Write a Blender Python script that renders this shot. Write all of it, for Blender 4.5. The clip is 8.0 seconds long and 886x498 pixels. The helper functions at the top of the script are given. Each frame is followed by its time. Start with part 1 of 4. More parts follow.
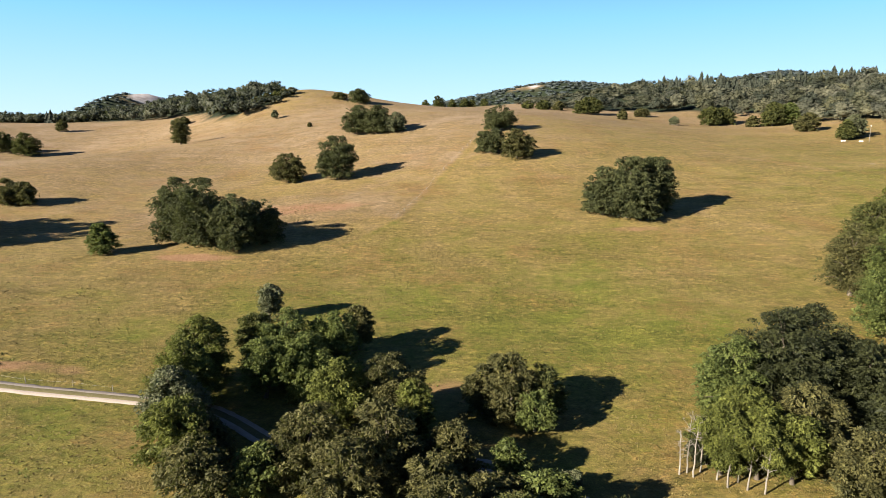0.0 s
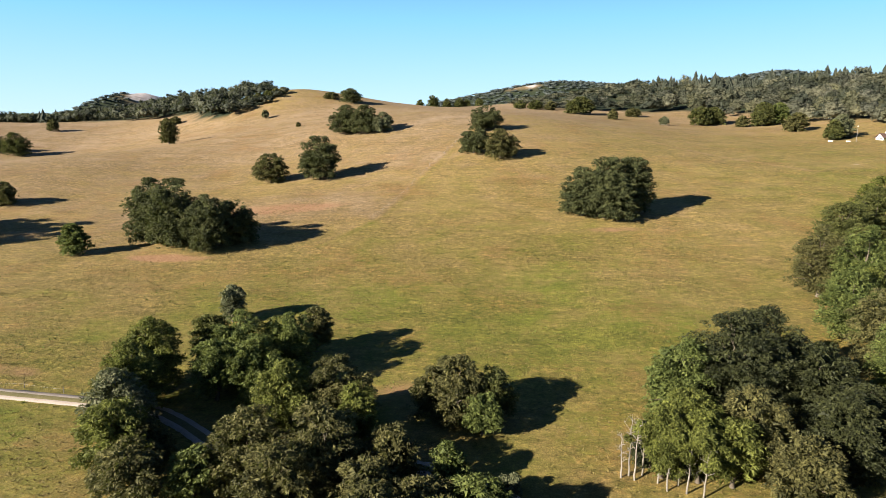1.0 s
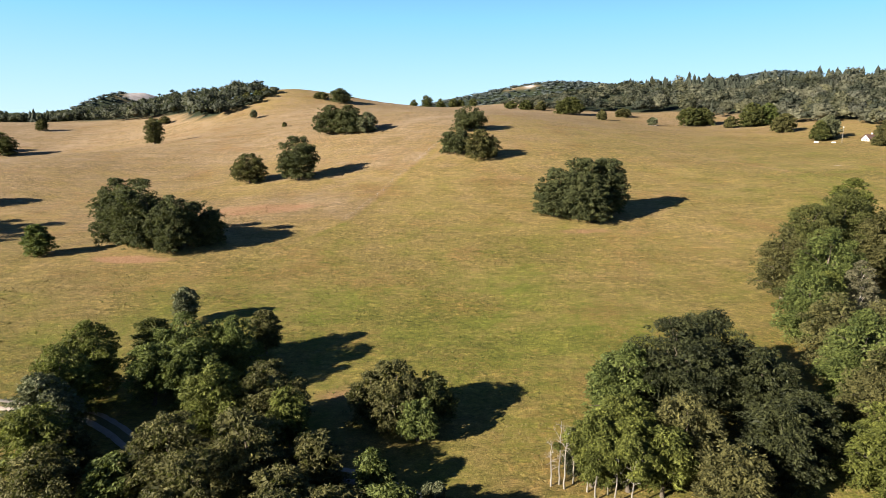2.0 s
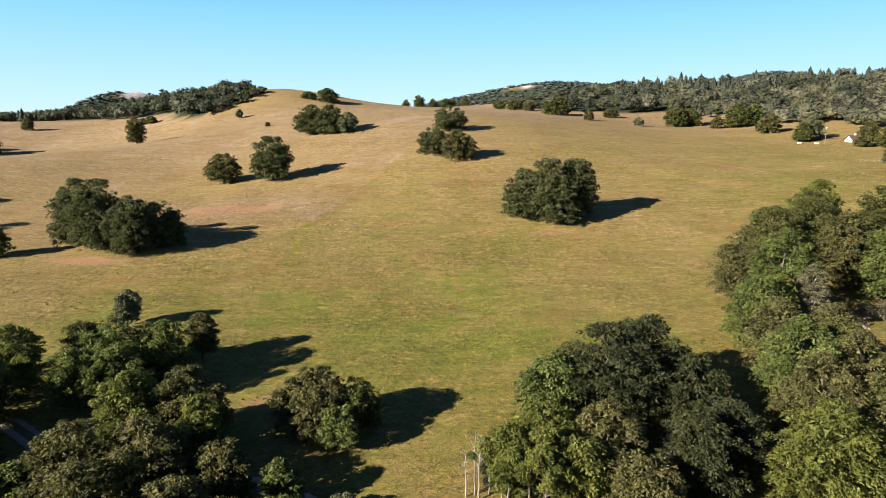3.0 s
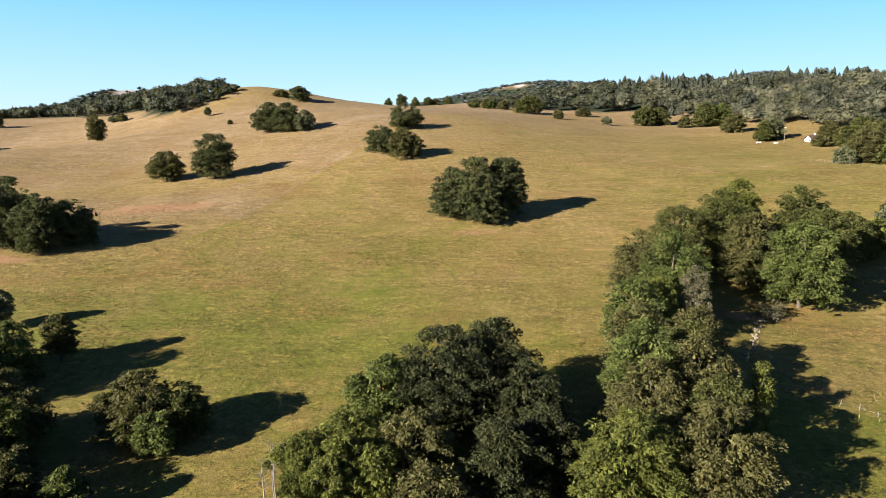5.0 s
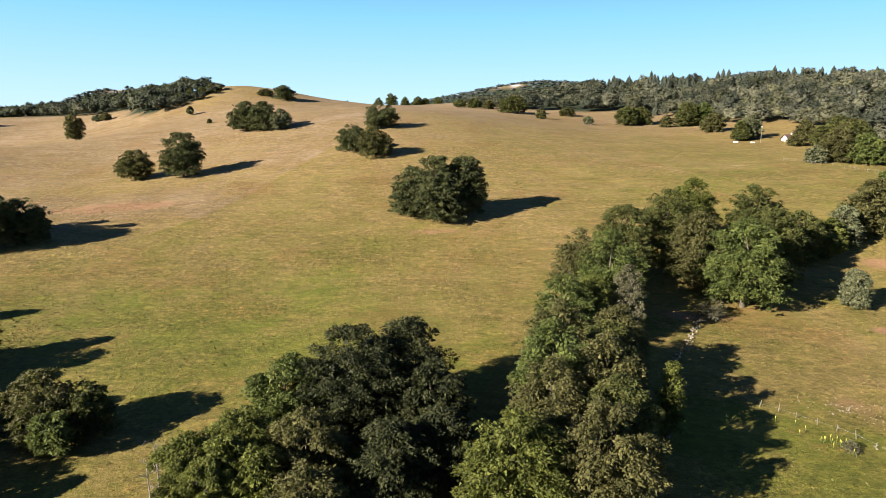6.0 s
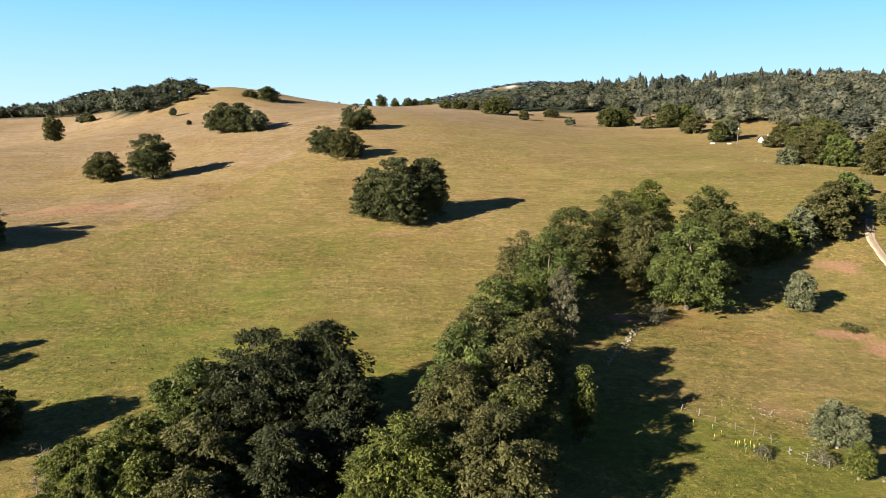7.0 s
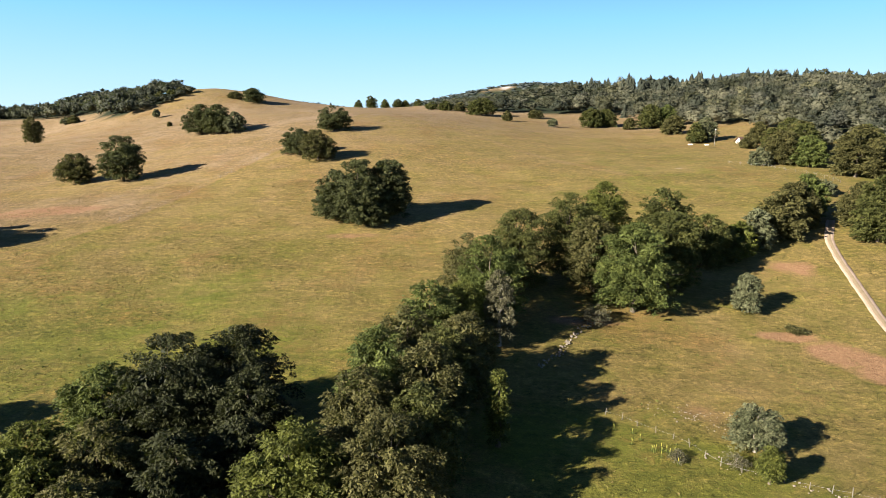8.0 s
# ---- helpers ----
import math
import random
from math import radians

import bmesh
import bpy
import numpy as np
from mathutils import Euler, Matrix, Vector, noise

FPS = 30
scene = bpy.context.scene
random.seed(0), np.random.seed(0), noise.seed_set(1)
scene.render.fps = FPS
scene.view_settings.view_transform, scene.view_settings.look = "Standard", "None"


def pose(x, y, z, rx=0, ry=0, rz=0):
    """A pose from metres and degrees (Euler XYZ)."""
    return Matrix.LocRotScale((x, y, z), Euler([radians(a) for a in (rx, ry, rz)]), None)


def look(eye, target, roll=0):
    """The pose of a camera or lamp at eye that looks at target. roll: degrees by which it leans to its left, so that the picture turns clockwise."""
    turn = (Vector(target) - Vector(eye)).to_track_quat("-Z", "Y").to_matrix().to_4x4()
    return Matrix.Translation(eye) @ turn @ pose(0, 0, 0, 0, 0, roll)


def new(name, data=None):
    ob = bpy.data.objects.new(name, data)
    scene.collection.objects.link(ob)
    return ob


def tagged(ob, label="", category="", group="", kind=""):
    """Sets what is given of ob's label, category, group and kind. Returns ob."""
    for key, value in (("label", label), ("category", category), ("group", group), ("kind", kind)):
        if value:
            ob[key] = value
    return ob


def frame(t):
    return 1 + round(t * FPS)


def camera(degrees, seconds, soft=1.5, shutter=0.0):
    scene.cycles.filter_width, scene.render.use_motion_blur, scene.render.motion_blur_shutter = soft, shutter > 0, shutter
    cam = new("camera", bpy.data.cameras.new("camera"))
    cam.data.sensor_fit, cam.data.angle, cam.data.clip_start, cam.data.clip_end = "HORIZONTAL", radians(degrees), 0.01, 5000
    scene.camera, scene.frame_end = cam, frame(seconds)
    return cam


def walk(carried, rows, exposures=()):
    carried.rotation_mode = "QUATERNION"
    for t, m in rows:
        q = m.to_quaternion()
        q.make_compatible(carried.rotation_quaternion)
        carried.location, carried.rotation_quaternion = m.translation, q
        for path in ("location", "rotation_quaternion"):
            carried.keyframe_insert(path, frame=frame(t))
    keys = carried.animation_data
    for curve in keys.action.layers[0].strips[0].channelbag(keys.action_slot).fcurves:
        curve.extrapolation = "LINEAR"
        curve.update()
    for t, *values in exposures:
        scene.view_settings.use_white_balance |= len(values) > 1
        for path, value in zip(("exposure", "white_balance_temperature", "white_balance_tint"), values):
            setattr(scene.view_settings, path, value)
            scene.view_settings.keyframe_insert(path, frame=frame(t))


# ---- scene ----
cam = camera(70.7, 8.0, soft=0.7)
METRES, EYE, TILT, LEAN, TURN = 80.0, 40.0, -11.5, 0.0, 0.0
ROWS = [
    (0.0, 0.0, 0.0, 0.0, 0.0, 0.0, -0.0),
    (0.5, 0.0382, 0.0012, 0.0012, 0.0, -0.03, -0.01),
    (1.0, 0.0868, 0.0049, 0.0036, 0.02, -0.04, -0.03),
    (1.5, 0.1361, 0.0115, 0.0062, 0.04, -0.04, -0.07),
    (3.0, 0.3121, 0.0475, 0.0144, 0.02, -0.03, -0.22),
    (3.5, 0.3734, 0.0574, 0.0157, 0.01, -0.05, -0.26),
    (4.0, 0.4425, 0.0663, 0.0166, -0.01, -0.08, -0.32),
    (4.5, 0.5088, 0.0734, 0.0181, -0.02, -0.11, -0.36),
    (6.0, 0.7239, 0.0917, 0.0164, -0.11, -0.12, -0.44),
    (6.5, 0.7911, 0.0959, 0.0176, -0.17, -0.11, -0.43),
    (7.0, 0.8616, 0.0993, 0.021, -0.22, -0.03, -0.4),
    (7.5, 0.9253, 0.1019, 0.0236, -0.27, 0.01, -0.36),
    (8.0, 0.9923, 0.1042, 0.0257, -0.33, 0.06, -0.31),
]
walk(cam, [(t, pose(0, 0, EYE, TILT, LEAN, TURN) @ pose(METRES * x, METRES * y, METRES * z, 90 + pitch, roll, yaw)) for t, x, y, z, yaw, pitch, roll in ROWS], exposures=[(0.0, 2.10)])

# ---- sky and sun ----
SUN_EL, SUN_AZ = 22.0, 237.7          # degrees; azimuth clockwise from +y
world = bpy.data.worlds.new("world")
scene.world = world
world.use_nodes = True
wn = world.node_tree.nodes
sky = wn.new("ShaderNodeTexSky")
sky.sky_type = "NISHITA"
sky.sun_disc = False
sky.sun_elevation, sky.sun_rotation = radians(SUN_EL), radians(SUN_AZ)
sky.altitude, sky.air_density, sky.dust_density, sky.ozone_density = 900, 1.0, 0.3, 2.5
wn["Background"].inputs["Strength"].default_value = 0.0415
# clear mountain air: pale towards the horizon, deep blue overhead
aloft = wn.new("ShaderNodeSeparateXYZ")
world.node_tree.links.new(wn.new("ShaderNodeTexCoord").outputs["Generated"], aloft.inputs[0])
air = wn.new("ShaderNodeValToRGB")
while len(air.color_ramp.elements) < 5:
    air.color_ramp.elements.new(0.5)
for stop, (at, shade) in zip(air.color_ramp.elements, ((0.0, (0.38, 0.55, 0.68)), (0.15, (0.17, 0.43, 0.74)), (0.27, (0.07, 0.19, 0.42)), (0.5, (0.02, 0.055, 0.15)), (1.0, (0.008, 0.025, 0.08)))):
    stop.position, stop.color = at, (*shade, 1.0)
world.node_tree.links.new(aloft.outputs["Z"], air.inputs["Fac"])
bright = wn.new("ShaderNodeVectorMath")
bright.operation = "SCALE"
bright.inputs["Scale"].default_value = 10.0
world.node_tree.links.new(air.outputs[0], bright.inputs[0])
blue = wn.new("ShaderNodeMix")
blue.data_type, blue.blend_type = "RGBA", "MIX"
blue.inputs[0].default_value = 0.88
world.node_tree.links.new(sky.outputs[0], blue.inputs[6])
world.node_tree.links.new(bright.outputs[0], blue.inputs[7])
world.node_tree.links.new(blue.outputs[2], wn["Background"].inputs["Color"])

to_sun = Vector((math.sin(radians(SUN_AZ)) * math.cos(radians(SUN_EL)), math.cos(radians(SUN_AZ)) * math.cos(radians(SUN_EL)), math.sin(radians(SUN_EL))))
lamp = bpy.data.lights.new("sun", "SUN")
lamp.energy, lamp.angle, lamp.color = 5.0, radians(0.55), (1.0, 0.90, 0.76)
sun = new("sun", lamp)
sun.matrix_world = look(to_sun * 500, (0, 0, 0))

# ---- materials ----
def material(name):
    m = bpy.data.materials.new(name)
    m.use_nodes = True
    nt = m.node_tree
    bsdf = nt.nodes["Principled BSDF"]
    return m, nt, bsdf


def node(nt, kind, **sets):
    n = nt.nodes.new(kind)
    for k, v in sets.items():
        n.inputs[k].default_value = v
    return n


def noise_tex(nt, vec, scale, detail=4.0, rough=0.55, twist=0.0):
    n = node(nt, "ShaderNodeTexNoise", Scale=scale, Detail=detail, Roughness=rough, Distortion=twist)
    nt.links.new(vec, n.inputs["Vector"])
    return n.outputs["Fac"]


def ramp(nt, fac, stops):
    r = nt.nodes.new("ShaderNodeValToRGB")
    e = r.color_ramp.elements
    while len(e) < len(stops):
        e.new(0.5)
    for el, (p, c) in zip(e, stops):
        el.position, el.color = p, (*c, 1.0) if len(c) == 3 else c
    nt.links.new(fac, r.inputs["Fac"])
    return r.outputs["Color"]


def mixed(nt, fac, a, b, blend="MIX"):
    m = nt.nodes.new("ShaderNodeMix")
    m.data_type, m.blend_type = "RGBA", blend
    for sock, v in ((m.inputs[0], fac), (m.inputs[6], a), (m.inputs[7], b)):
        if isinstance(v, bpy.types.NodeSocket):
            nt.links.new(v, sock)
        elif isinstance(v, (int, float)):
            sock.default_value = v
        else:
            sock.default_value = (*v, 1.0)
    return m.outputs[2]


def calc(nt, op, a, b=0.0, clamp=False):
    m = nt.nodes.new("ShaderNodeMath")
    m.operation, m.use_clamp = op, clamp
    for sock, v in zip(m.inputs, (a, b)):
        if isinstance(v, bpy.types.NodeSocket):
            nt.links.new(v, sock)
        else:
            sock.default_value = v
    return m.outputs[0]


def attribute(nt, name):
    a = nt.nodes.new("ShaderNodeAttribute")
    a.attribute_name = name
    return a.outputs["Fac"]


def bumped(nt, bsdf, height, strength, distance):
    b = node(nt, "ShaderNodeBump", Strength=strength, Distance=distance)
    nt.links.new(height, b.inputs["Height"])
    nt.links.new(b.outputs[0], bsdf.inputs["Normal"])


def along_slope(nt, pos):
    m = node(nt, "ShaderNodeMapping", Scale=(0.6, 1.2, 1.0))
    nt.links.new(pos, m.inputs["Vector"])
    return m.outputs[0]


def pasture_material():
    m, nt, bsdf = material("pasture_grass")
    pos = nt.nodes.new("ShaderNodeTexCoord").outputs["Object"]
    lie = node(nt, "ShaderNodeMapping", Scale=(0.8, 1.1, 1.0), Rotation=(0, 0, 0.10))
    nt.links.new(pos, lie.inputs["Vector"])
    broad = noise_tex(nt, pos, 0.018, 3.0)
    patch = noise_tex(nt, pos, 0.11, 5.0, 0.62)
    clump = noise_tex(nt, lie.outputs[0], 0.62, 8.0, 0.72, 0.7)
    fine = noise_tex(nt, lie.outputs[0], 2.2, 6.0, 0.75, 0.9)
    dry = attribute(nt, "dry")
    soil = attribute(nt, "soil")
    d = calc(nt, "ADD", dry, calc(nt, "MULTIPLY", calc(nt, "SUBTRACT", broad, 0.5), 0.55))
    d = calc(nt, "ADD", d, calc(nt, "MULTIPLY", calc(nt, "SUBTRACT", patch, 0.5), 0.85))
    d = calc(nt, "ADD", d, calc(nt, "MULTIPLY", calc(nt, "SUBTRACT", clump, 0.5), 0.6), True)
    col = ramp(nt, d, [(0.0, (0.088, 0.097, 0.015)), (0.14, (0.113, 0.102, 0.024)), (0.28, (0.136, 0.108, 0.034)), (0.48, (0.164, 0.120, 0.048)), (0.72, (0.166, 0.118, 0.065)), (1.0, (0.206, 0.151, 0.101))])
    # rusty sorrel and bracken in loose drifts
    rust = ramp(nt, calc(nt, "MULTIPLY", noise_tex(nt, pos, 0.045, 4.0, 0.6), calc(nt, "ADD", 0.55, clump)), [(0.56, (0, 0, 0)), (0.74, (0.42, 0.42, 0.42))])
    col = mixed(nt, rust, col, (0.134, 0.070, 0.024))
    # tussocks: pale straw tips, and shade in the hollows put into the colour
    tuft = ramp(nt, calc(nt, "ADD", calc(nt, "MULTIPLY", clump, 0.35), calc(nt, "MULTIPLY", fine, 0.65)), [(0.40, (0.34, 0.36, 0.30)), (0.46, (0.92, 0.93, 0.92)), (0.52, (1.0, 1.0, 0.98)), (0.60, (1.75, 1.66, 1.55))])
    heads = nt.nodes.new("ShaderNodeTexVoronoi")
    heads.feature = "SMOOTH_F1"
    heads.inputs["Scale"].default_value, heads.inputs["Smoothness"].default_value = 0.95, 0.35
    stir = node(nt, "ShaderNodeVectorMath")
    stir.operation = "ADD"
    jig = node(nt, "ShaderNodeTexNoise", Scale=0.9, Detail=3.0)
    nt.links.new(pos, jig.inputs["Vector"])
    nt.links.new(pos, stir.inputs[0])
    nt.links.new(jig.outputs["Color"], stir.inputs[1])
    nt.links.new(stir.outputs[0], heads.inputs["Vector"])
    hump = heads.outputs["Distance"]
    # round each tussock head the hollow is again painted darker
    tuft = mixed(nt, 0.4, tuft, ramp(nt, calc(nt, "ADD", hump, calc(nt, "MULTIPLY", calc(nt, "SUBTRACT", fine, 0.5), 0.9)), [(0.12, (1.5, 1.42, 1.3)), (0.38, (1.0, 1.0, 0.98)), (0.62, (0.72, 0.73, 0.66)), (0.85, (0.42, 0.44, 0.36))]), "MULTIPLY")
    # rank drifts between smooth grazed turf
    rank = ramp(nt, noise_tex(nt, along_slope(nt, pos), 0.055, 5.0, 0.65, 0.4), [(0.38, (0.42, 0.42, 0.42)), (0.60, (1.0, 1.0, 1.0))])
    col = mixed(nt, calc(nt, "MULTIPLY", calc(nt, "SUBTRACT", rank, 0.3), 0.3, True), col, (0.115, 0.076, 0.026))
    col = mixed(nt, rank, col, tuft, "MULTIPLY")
    blade = noise_tex(nt, pos, 4.6, 4.0, 0.8)
    col = mixed(nt, 1.0, col, ramp(nt, blade, [(0.30, (0.62, 0.63, 0.60)), (0.48, (0.98, 0.98, 0.98)), (0.70, (1.42, 1.38, 1.32))]), "MULTIPLY")
    # long wisps of paler hay that lie along the slope
    along = node(nt, "ShaderNodeMapping", Scale=(0.22, 0.62, 1.0), Rotation=(0, 0, -0.1))
    nt.links.new(pos, along.inputs["Vector"])
    wisp = noise_tex(nt, along.outputs[0], 1.0, 8.0, 0.78, 0.5)
    col = mixed(nt, 0.6, col, ramp(nt, wisp, [(0.36, (0.55, 0.56, 0.50)), (0.46, (0.95, 0.95, 0.95)), (0.54, (1.0, 1.0, 1.0)), (0.66, (1.6, 1.52, 1.42))]), "MULTIPLY")
    # cattle paths and grazed bands that run level across the hillside
    level = node(nt, "ShaderNodeMapping", Scale=(0.045, 0.22, 1.0), Rotation=(0, 0, 0.06))
    nt.links.new(pos, level.inputs["Vector"])
    band = noise_tex(nt, level.outputs[0], 1.0, 7.0, 0.72, 0.8)
    col = mixed(nt, 0.38, col, ramp(nt, band, [(0.36, (0.62, 0.66, 0.58)), (0.47, (0.97, 0.97, 0.95)), (0.55, (1.0, 1.0, 1.0)), (0.66, (1.4, 1.34, 1.30))]), "MULTIPLY")
    earth = ramp(nt, fine, [(0.3, (0.140, 0.072, 0.038)), (0.7, (0.270, 0.160, 0.092))])
    edge = ramp(nt, calc(nt, "ADD", soil, calc(nt, "MULTIPLY", calc(nt, "SUBTRACT", patch, 0.5), calc(nt, "MULTIPLY", soil, 2.6))), [(0.3, (0, 0, 0)), (0.75, (0.9, 0.9, 0.9))])
    col = mixed(nt, edge, col, earth)
    rock = attribute(nt, "rock")
    crag = noise_tex(nt, pos, 0.03, 6.0, 0.7)
    stone = ramp(nt, crag, [(0.35, (0.215, 0.182, 0.170)), (0.65, (0.430, 0.395, 0.385))])
    col = mixed(nt, ramp(nt, calc(nt, "ADD", rock, calc(nt, "MULTIPLY", calc(nt, "SUBTRACT", crag, 0.5), 1.6)), [(0.35, (0, 0, 0)), (0.6, (1, 1, 1))]), col, stone)
    # where the woods stand the ground is coloured a near-black green
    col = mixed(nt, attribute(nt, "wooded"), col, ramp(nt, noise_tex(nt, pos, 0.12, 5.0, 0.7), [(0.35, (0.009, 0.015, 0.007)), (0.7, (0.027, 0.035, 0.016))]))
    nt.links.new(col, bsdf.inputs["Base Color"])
    bsdf.inputs["Roughness"].default_value = 0.95
    bsdf.inputs["Specular IOR Level"].default_value = 0.15
    h = calc(nt, "ADD", calc(nt, "ADD", calc(nt, "MULTIPLY", clump, 0.5), calc(nt, "MULTIPLY", fine, 0.3)), calc(nt, "MULTIPLY", hump, -0.15))
    bumped(nt, bsdf, calc(nt, "MULTIPLY", h, calc(nt, "ADD", 0.3, calc(nt, "MULTIPLY", rank, 0.7))), 0.8, 0.6)
    return m


def leaf_material(name, dark, light, gloss=0.7, each=0.4, lumps=0.0, glow=0.12, grain=5.5):
    m, nt, bsdf = material(name)
    pos = nt.nodes.new("ShaderNodeTexCoord").outputs["Object"]
    geo = nt.nodes.new("ShaderNodeNewGeometry")
    spray = noise_tex(nt, pos, 0.14 if lumps else 0.55, 3.0, 0.6)
    tint = attribute(nt, "tint")
    f = calc(nt, "ADD", calc(nt, "MULTIPLY", geo.outputs["Random Per Island"], each), calc(nt, "MULTIPLY", spray, 1.0 - each))
    f = calc(nt, "ADD", f, calc(nt, "MULTIPLY", calc(nt, "SUBTRACT", tint, 0.5), 0.9), True)
    col = ramp(nt, f, [(0.15, dark), (0.55, tuple((a + b) / 2 for a, b in zip(dark, light))), (0.95, light)])
    # leaflets, with the shade in the gaps between them painted dark
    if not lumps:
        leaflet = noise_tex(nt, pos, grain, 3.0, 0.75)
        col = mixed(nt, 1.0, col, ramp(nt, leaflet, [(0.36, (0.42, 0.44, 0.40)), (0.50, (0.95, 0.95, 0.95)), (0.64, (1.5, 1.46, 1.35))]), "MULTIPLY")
    if lumps:
        # some trees silvery, some turning olive-brown
        breed = attribute(nt, "breed")
        col = mixed(nt, ramp(nt, breed, [(0.06, (0.6, 0.6, 0.6)), (0.2, (0, 0, 0))]), col, mixed(nt, f, (0.050, 0.052, 0.041), (0.132, 0.134, 0.106)))
        col = mixed(nt, ramp(nt, breed, [(0.66, (0, 0, 0)), (0.98, (0.5, 0.5, 0.5))]), col, mixed(nt, f, (0.032, 0.032, 0.012), (0.120, 0.116, 0.048)))
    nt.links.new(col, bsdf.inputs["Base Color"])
    bsdf.inputs["Roughness"].default_value = gloss
    bsdf.inputs["Specular IOR Level"].default_value = 0.18
    if lumps:
        bumped(nt, bsdf, noise_tex(nt, pos, lumps, 4.0, 0.7), 0.4, 0.5)
    thin = node(nt, "ShaderNodeBsdfTranslucent")
    nt.links.new(mixed(nt, 0.5, col, (0.090, 0.112, 0.017)), thin.inputs["Color"])
    mix = node(nt, "ShaderNodeMixShader", Fac=glow)
    nt.links.new(bsdf.outputs[0], mix.inputs[1])
    nt.links.new(thin.outputs[0], mix.inputs[2])
    nt.links.new(mix.outputs[0], nt.nodes["Material Output"].inputs["Surface"])
    return m


def rough_material(name, dark, light, scale, bump=0.02, rough=0.9, detail=5.0):
    m, nt, bsdf = material(name)
    pos = nt.nodes.new("ShaderNodeTexCoord").outputs["Object"]
    small = noise_tex(nt, pos, scale, detail, 0.65)
    large = noise_tex(nt, pos, scale * 0.13, 3.0)
    f = calc(nt, "ADD", calc(nt, "MULTIPLY", small, 0.65), calc(nt, "MULTIPLY", large, 0.35))
    info = nt.nodes.new("ShaderNodeObjectInfo")
    f = calc(nt, "ADD", f, calc(nt, "MULTIPLY", calc(nt, "SUBTRACT", info.outputs["Random"], 0.5), 0.15))
    nt.links.new(ramp(nt, f, [(0.3, dark), (0.7, light)]), bsdf.inputs["Base Color"])
    bsdf.inputs["Roughness"].default_value = rough
    bsdf.inputs["Specular IOR Level"].default_value = 0.25
    bumped(nt, bsdf, small, 0.6, bump)
    return m


GRASS = pasture_material()
LEAF = {
    "beech": leaf_material("beech_leaves", (0.026, 0.033, 0.009), (0.108, 0.112, 0.033), glow=0.34),
    "green": leaf_material("ash_leaves", (0.032, 0.046, 0.012), (0.130, 0.153, 0.041), glow=0.36),
    "yellow": leaf_material("maple_leaves", (0.041, 0.049, 0.010), (0.138, 0.152, 0.034), glow=0.38),
    "olive": leaf_material("hornbeam_leaves", (0.031, 0.032, 0.011), (0.116, 0.108, 0.039), glow=0.32),
    "grey": leaf_material("willow_leaves", (0.046, 0.054, 0.026), (0.135, 0.140, 0.078), glow=0.2),
    "field": leaf_material("pasture_beech_leaves", (0.025, 0.032, 0.013), (0.092, 0.098, 0.039), glow=0.28, grain=3.2),
    # beech leaves with the crown's own shade put into a darker colour
    "dark": leaf_material("self_shaded_beech_leaves", (0.009, 0.012, 0.004), (0.038, 0.042, 0.014)),
    # distant forests: haze put into the leaf colour as a paler blue-green
    "far": leaf_material("haze_tinted_leaves", (0.034, 0.045, 0.045), (0.106, 0.121, 0.112), each=0.15, lumps=0.8, glow=0.3),
    "dead": leaf_material("withered_leaves", (0.046, 0.044, 0.024), (0.130, 0.122, 0.074), glow=0.2),
    # woodland: leaf colour lifted and greyed, partly to stand for haze
    "wood": leaf_material("woodland_leaves", (0.035, 0.041, 0.029), (0.156, 0.153, 0.102), each=0.12, lumps=0.8, glow=0.32),
}
BARK = rough_material("bark", (0.042, 0.034, 0.025), (0.119, 0.098, 0.073), 6.0, 0.03)
PALE_BARK = rough_material("pale_bark", (0.095, 0.083, 0.067), (0.235, 0.212, 0.180), 4.0, 0.01)
DEAD_WOOD = rough_material("dead_wood", (0.105, 0.091, 0.077), (0.231, 0.210, 0.182), 6.0, 0.01)
GRAVEL = rough_material("white_gravel", (0.202, 0.162, 0.134), (0.325, 0.280, 0.241), 5.0, 0.03)
VERGE = rough_material("track_middle", (0.080, 0.072, 0.026), (0.160, 0.135, 0.066), 3.0, 0.05)
EARTH = rough_material("earth_track", (0.185, 0.128, 0.094), (0.350, 0.268, 0.208), 1.6, 0.03)
LANE_MIDDLE = rough_material("lane_middle", (0.120, 0.092, 0.050), (0.260, 0.200, 0.130), 2.4, 0.04)
POST = rough_material("weathered_post", (0.084, 0.073, 0.059), (0.168, 0.151, 0.129), 9.0, 0.01)
STONE = rough_material("field_stone", (0.110, 0.090, 0.070), (0.240, 0.205, 0.165), 5.0, 0.03)
TUFT = rough_material("dry_tussock", (0.074, 0.060, 0.017), (0.150, 0.112, 0.040), 1.2, 0.01)
LUSH = rough_material("green_weeds", (0.039, 0.056, 0.008), (0.112, 0.123, 0.022), 2.0, 0.01)
PLASTER = rough_material("white_plaster", (0.496, 0.480, 0.448), (0.640, 0.624, 0.592), 2.0, 0.005)
ROOF = rough_material("roof_tiles", (0.050, 0.031, 0.028), (0.106, 0.062, 0.053), 4.0, 0.02)
DARK = rough_material("dark_opening", (0.010, 0.010, 0.011), (0.025, 0.024, 0.024), 3.0, 0.005, 0.4)
METAL = rough_material("galvanised_metal", (0.266, 0.273, 0.280), (0.434, 0.441, 0.448), 6.0, 0.004, 0.45)
WHITE = rough_material("white_paint", (0.520, 0.520, 0.512), (0.656, 0.656, 0.648), 3.0, 0.004, 0.6)

# ---- ground ----
TABLE = np.random.RandomState(7).rand(256, 256)


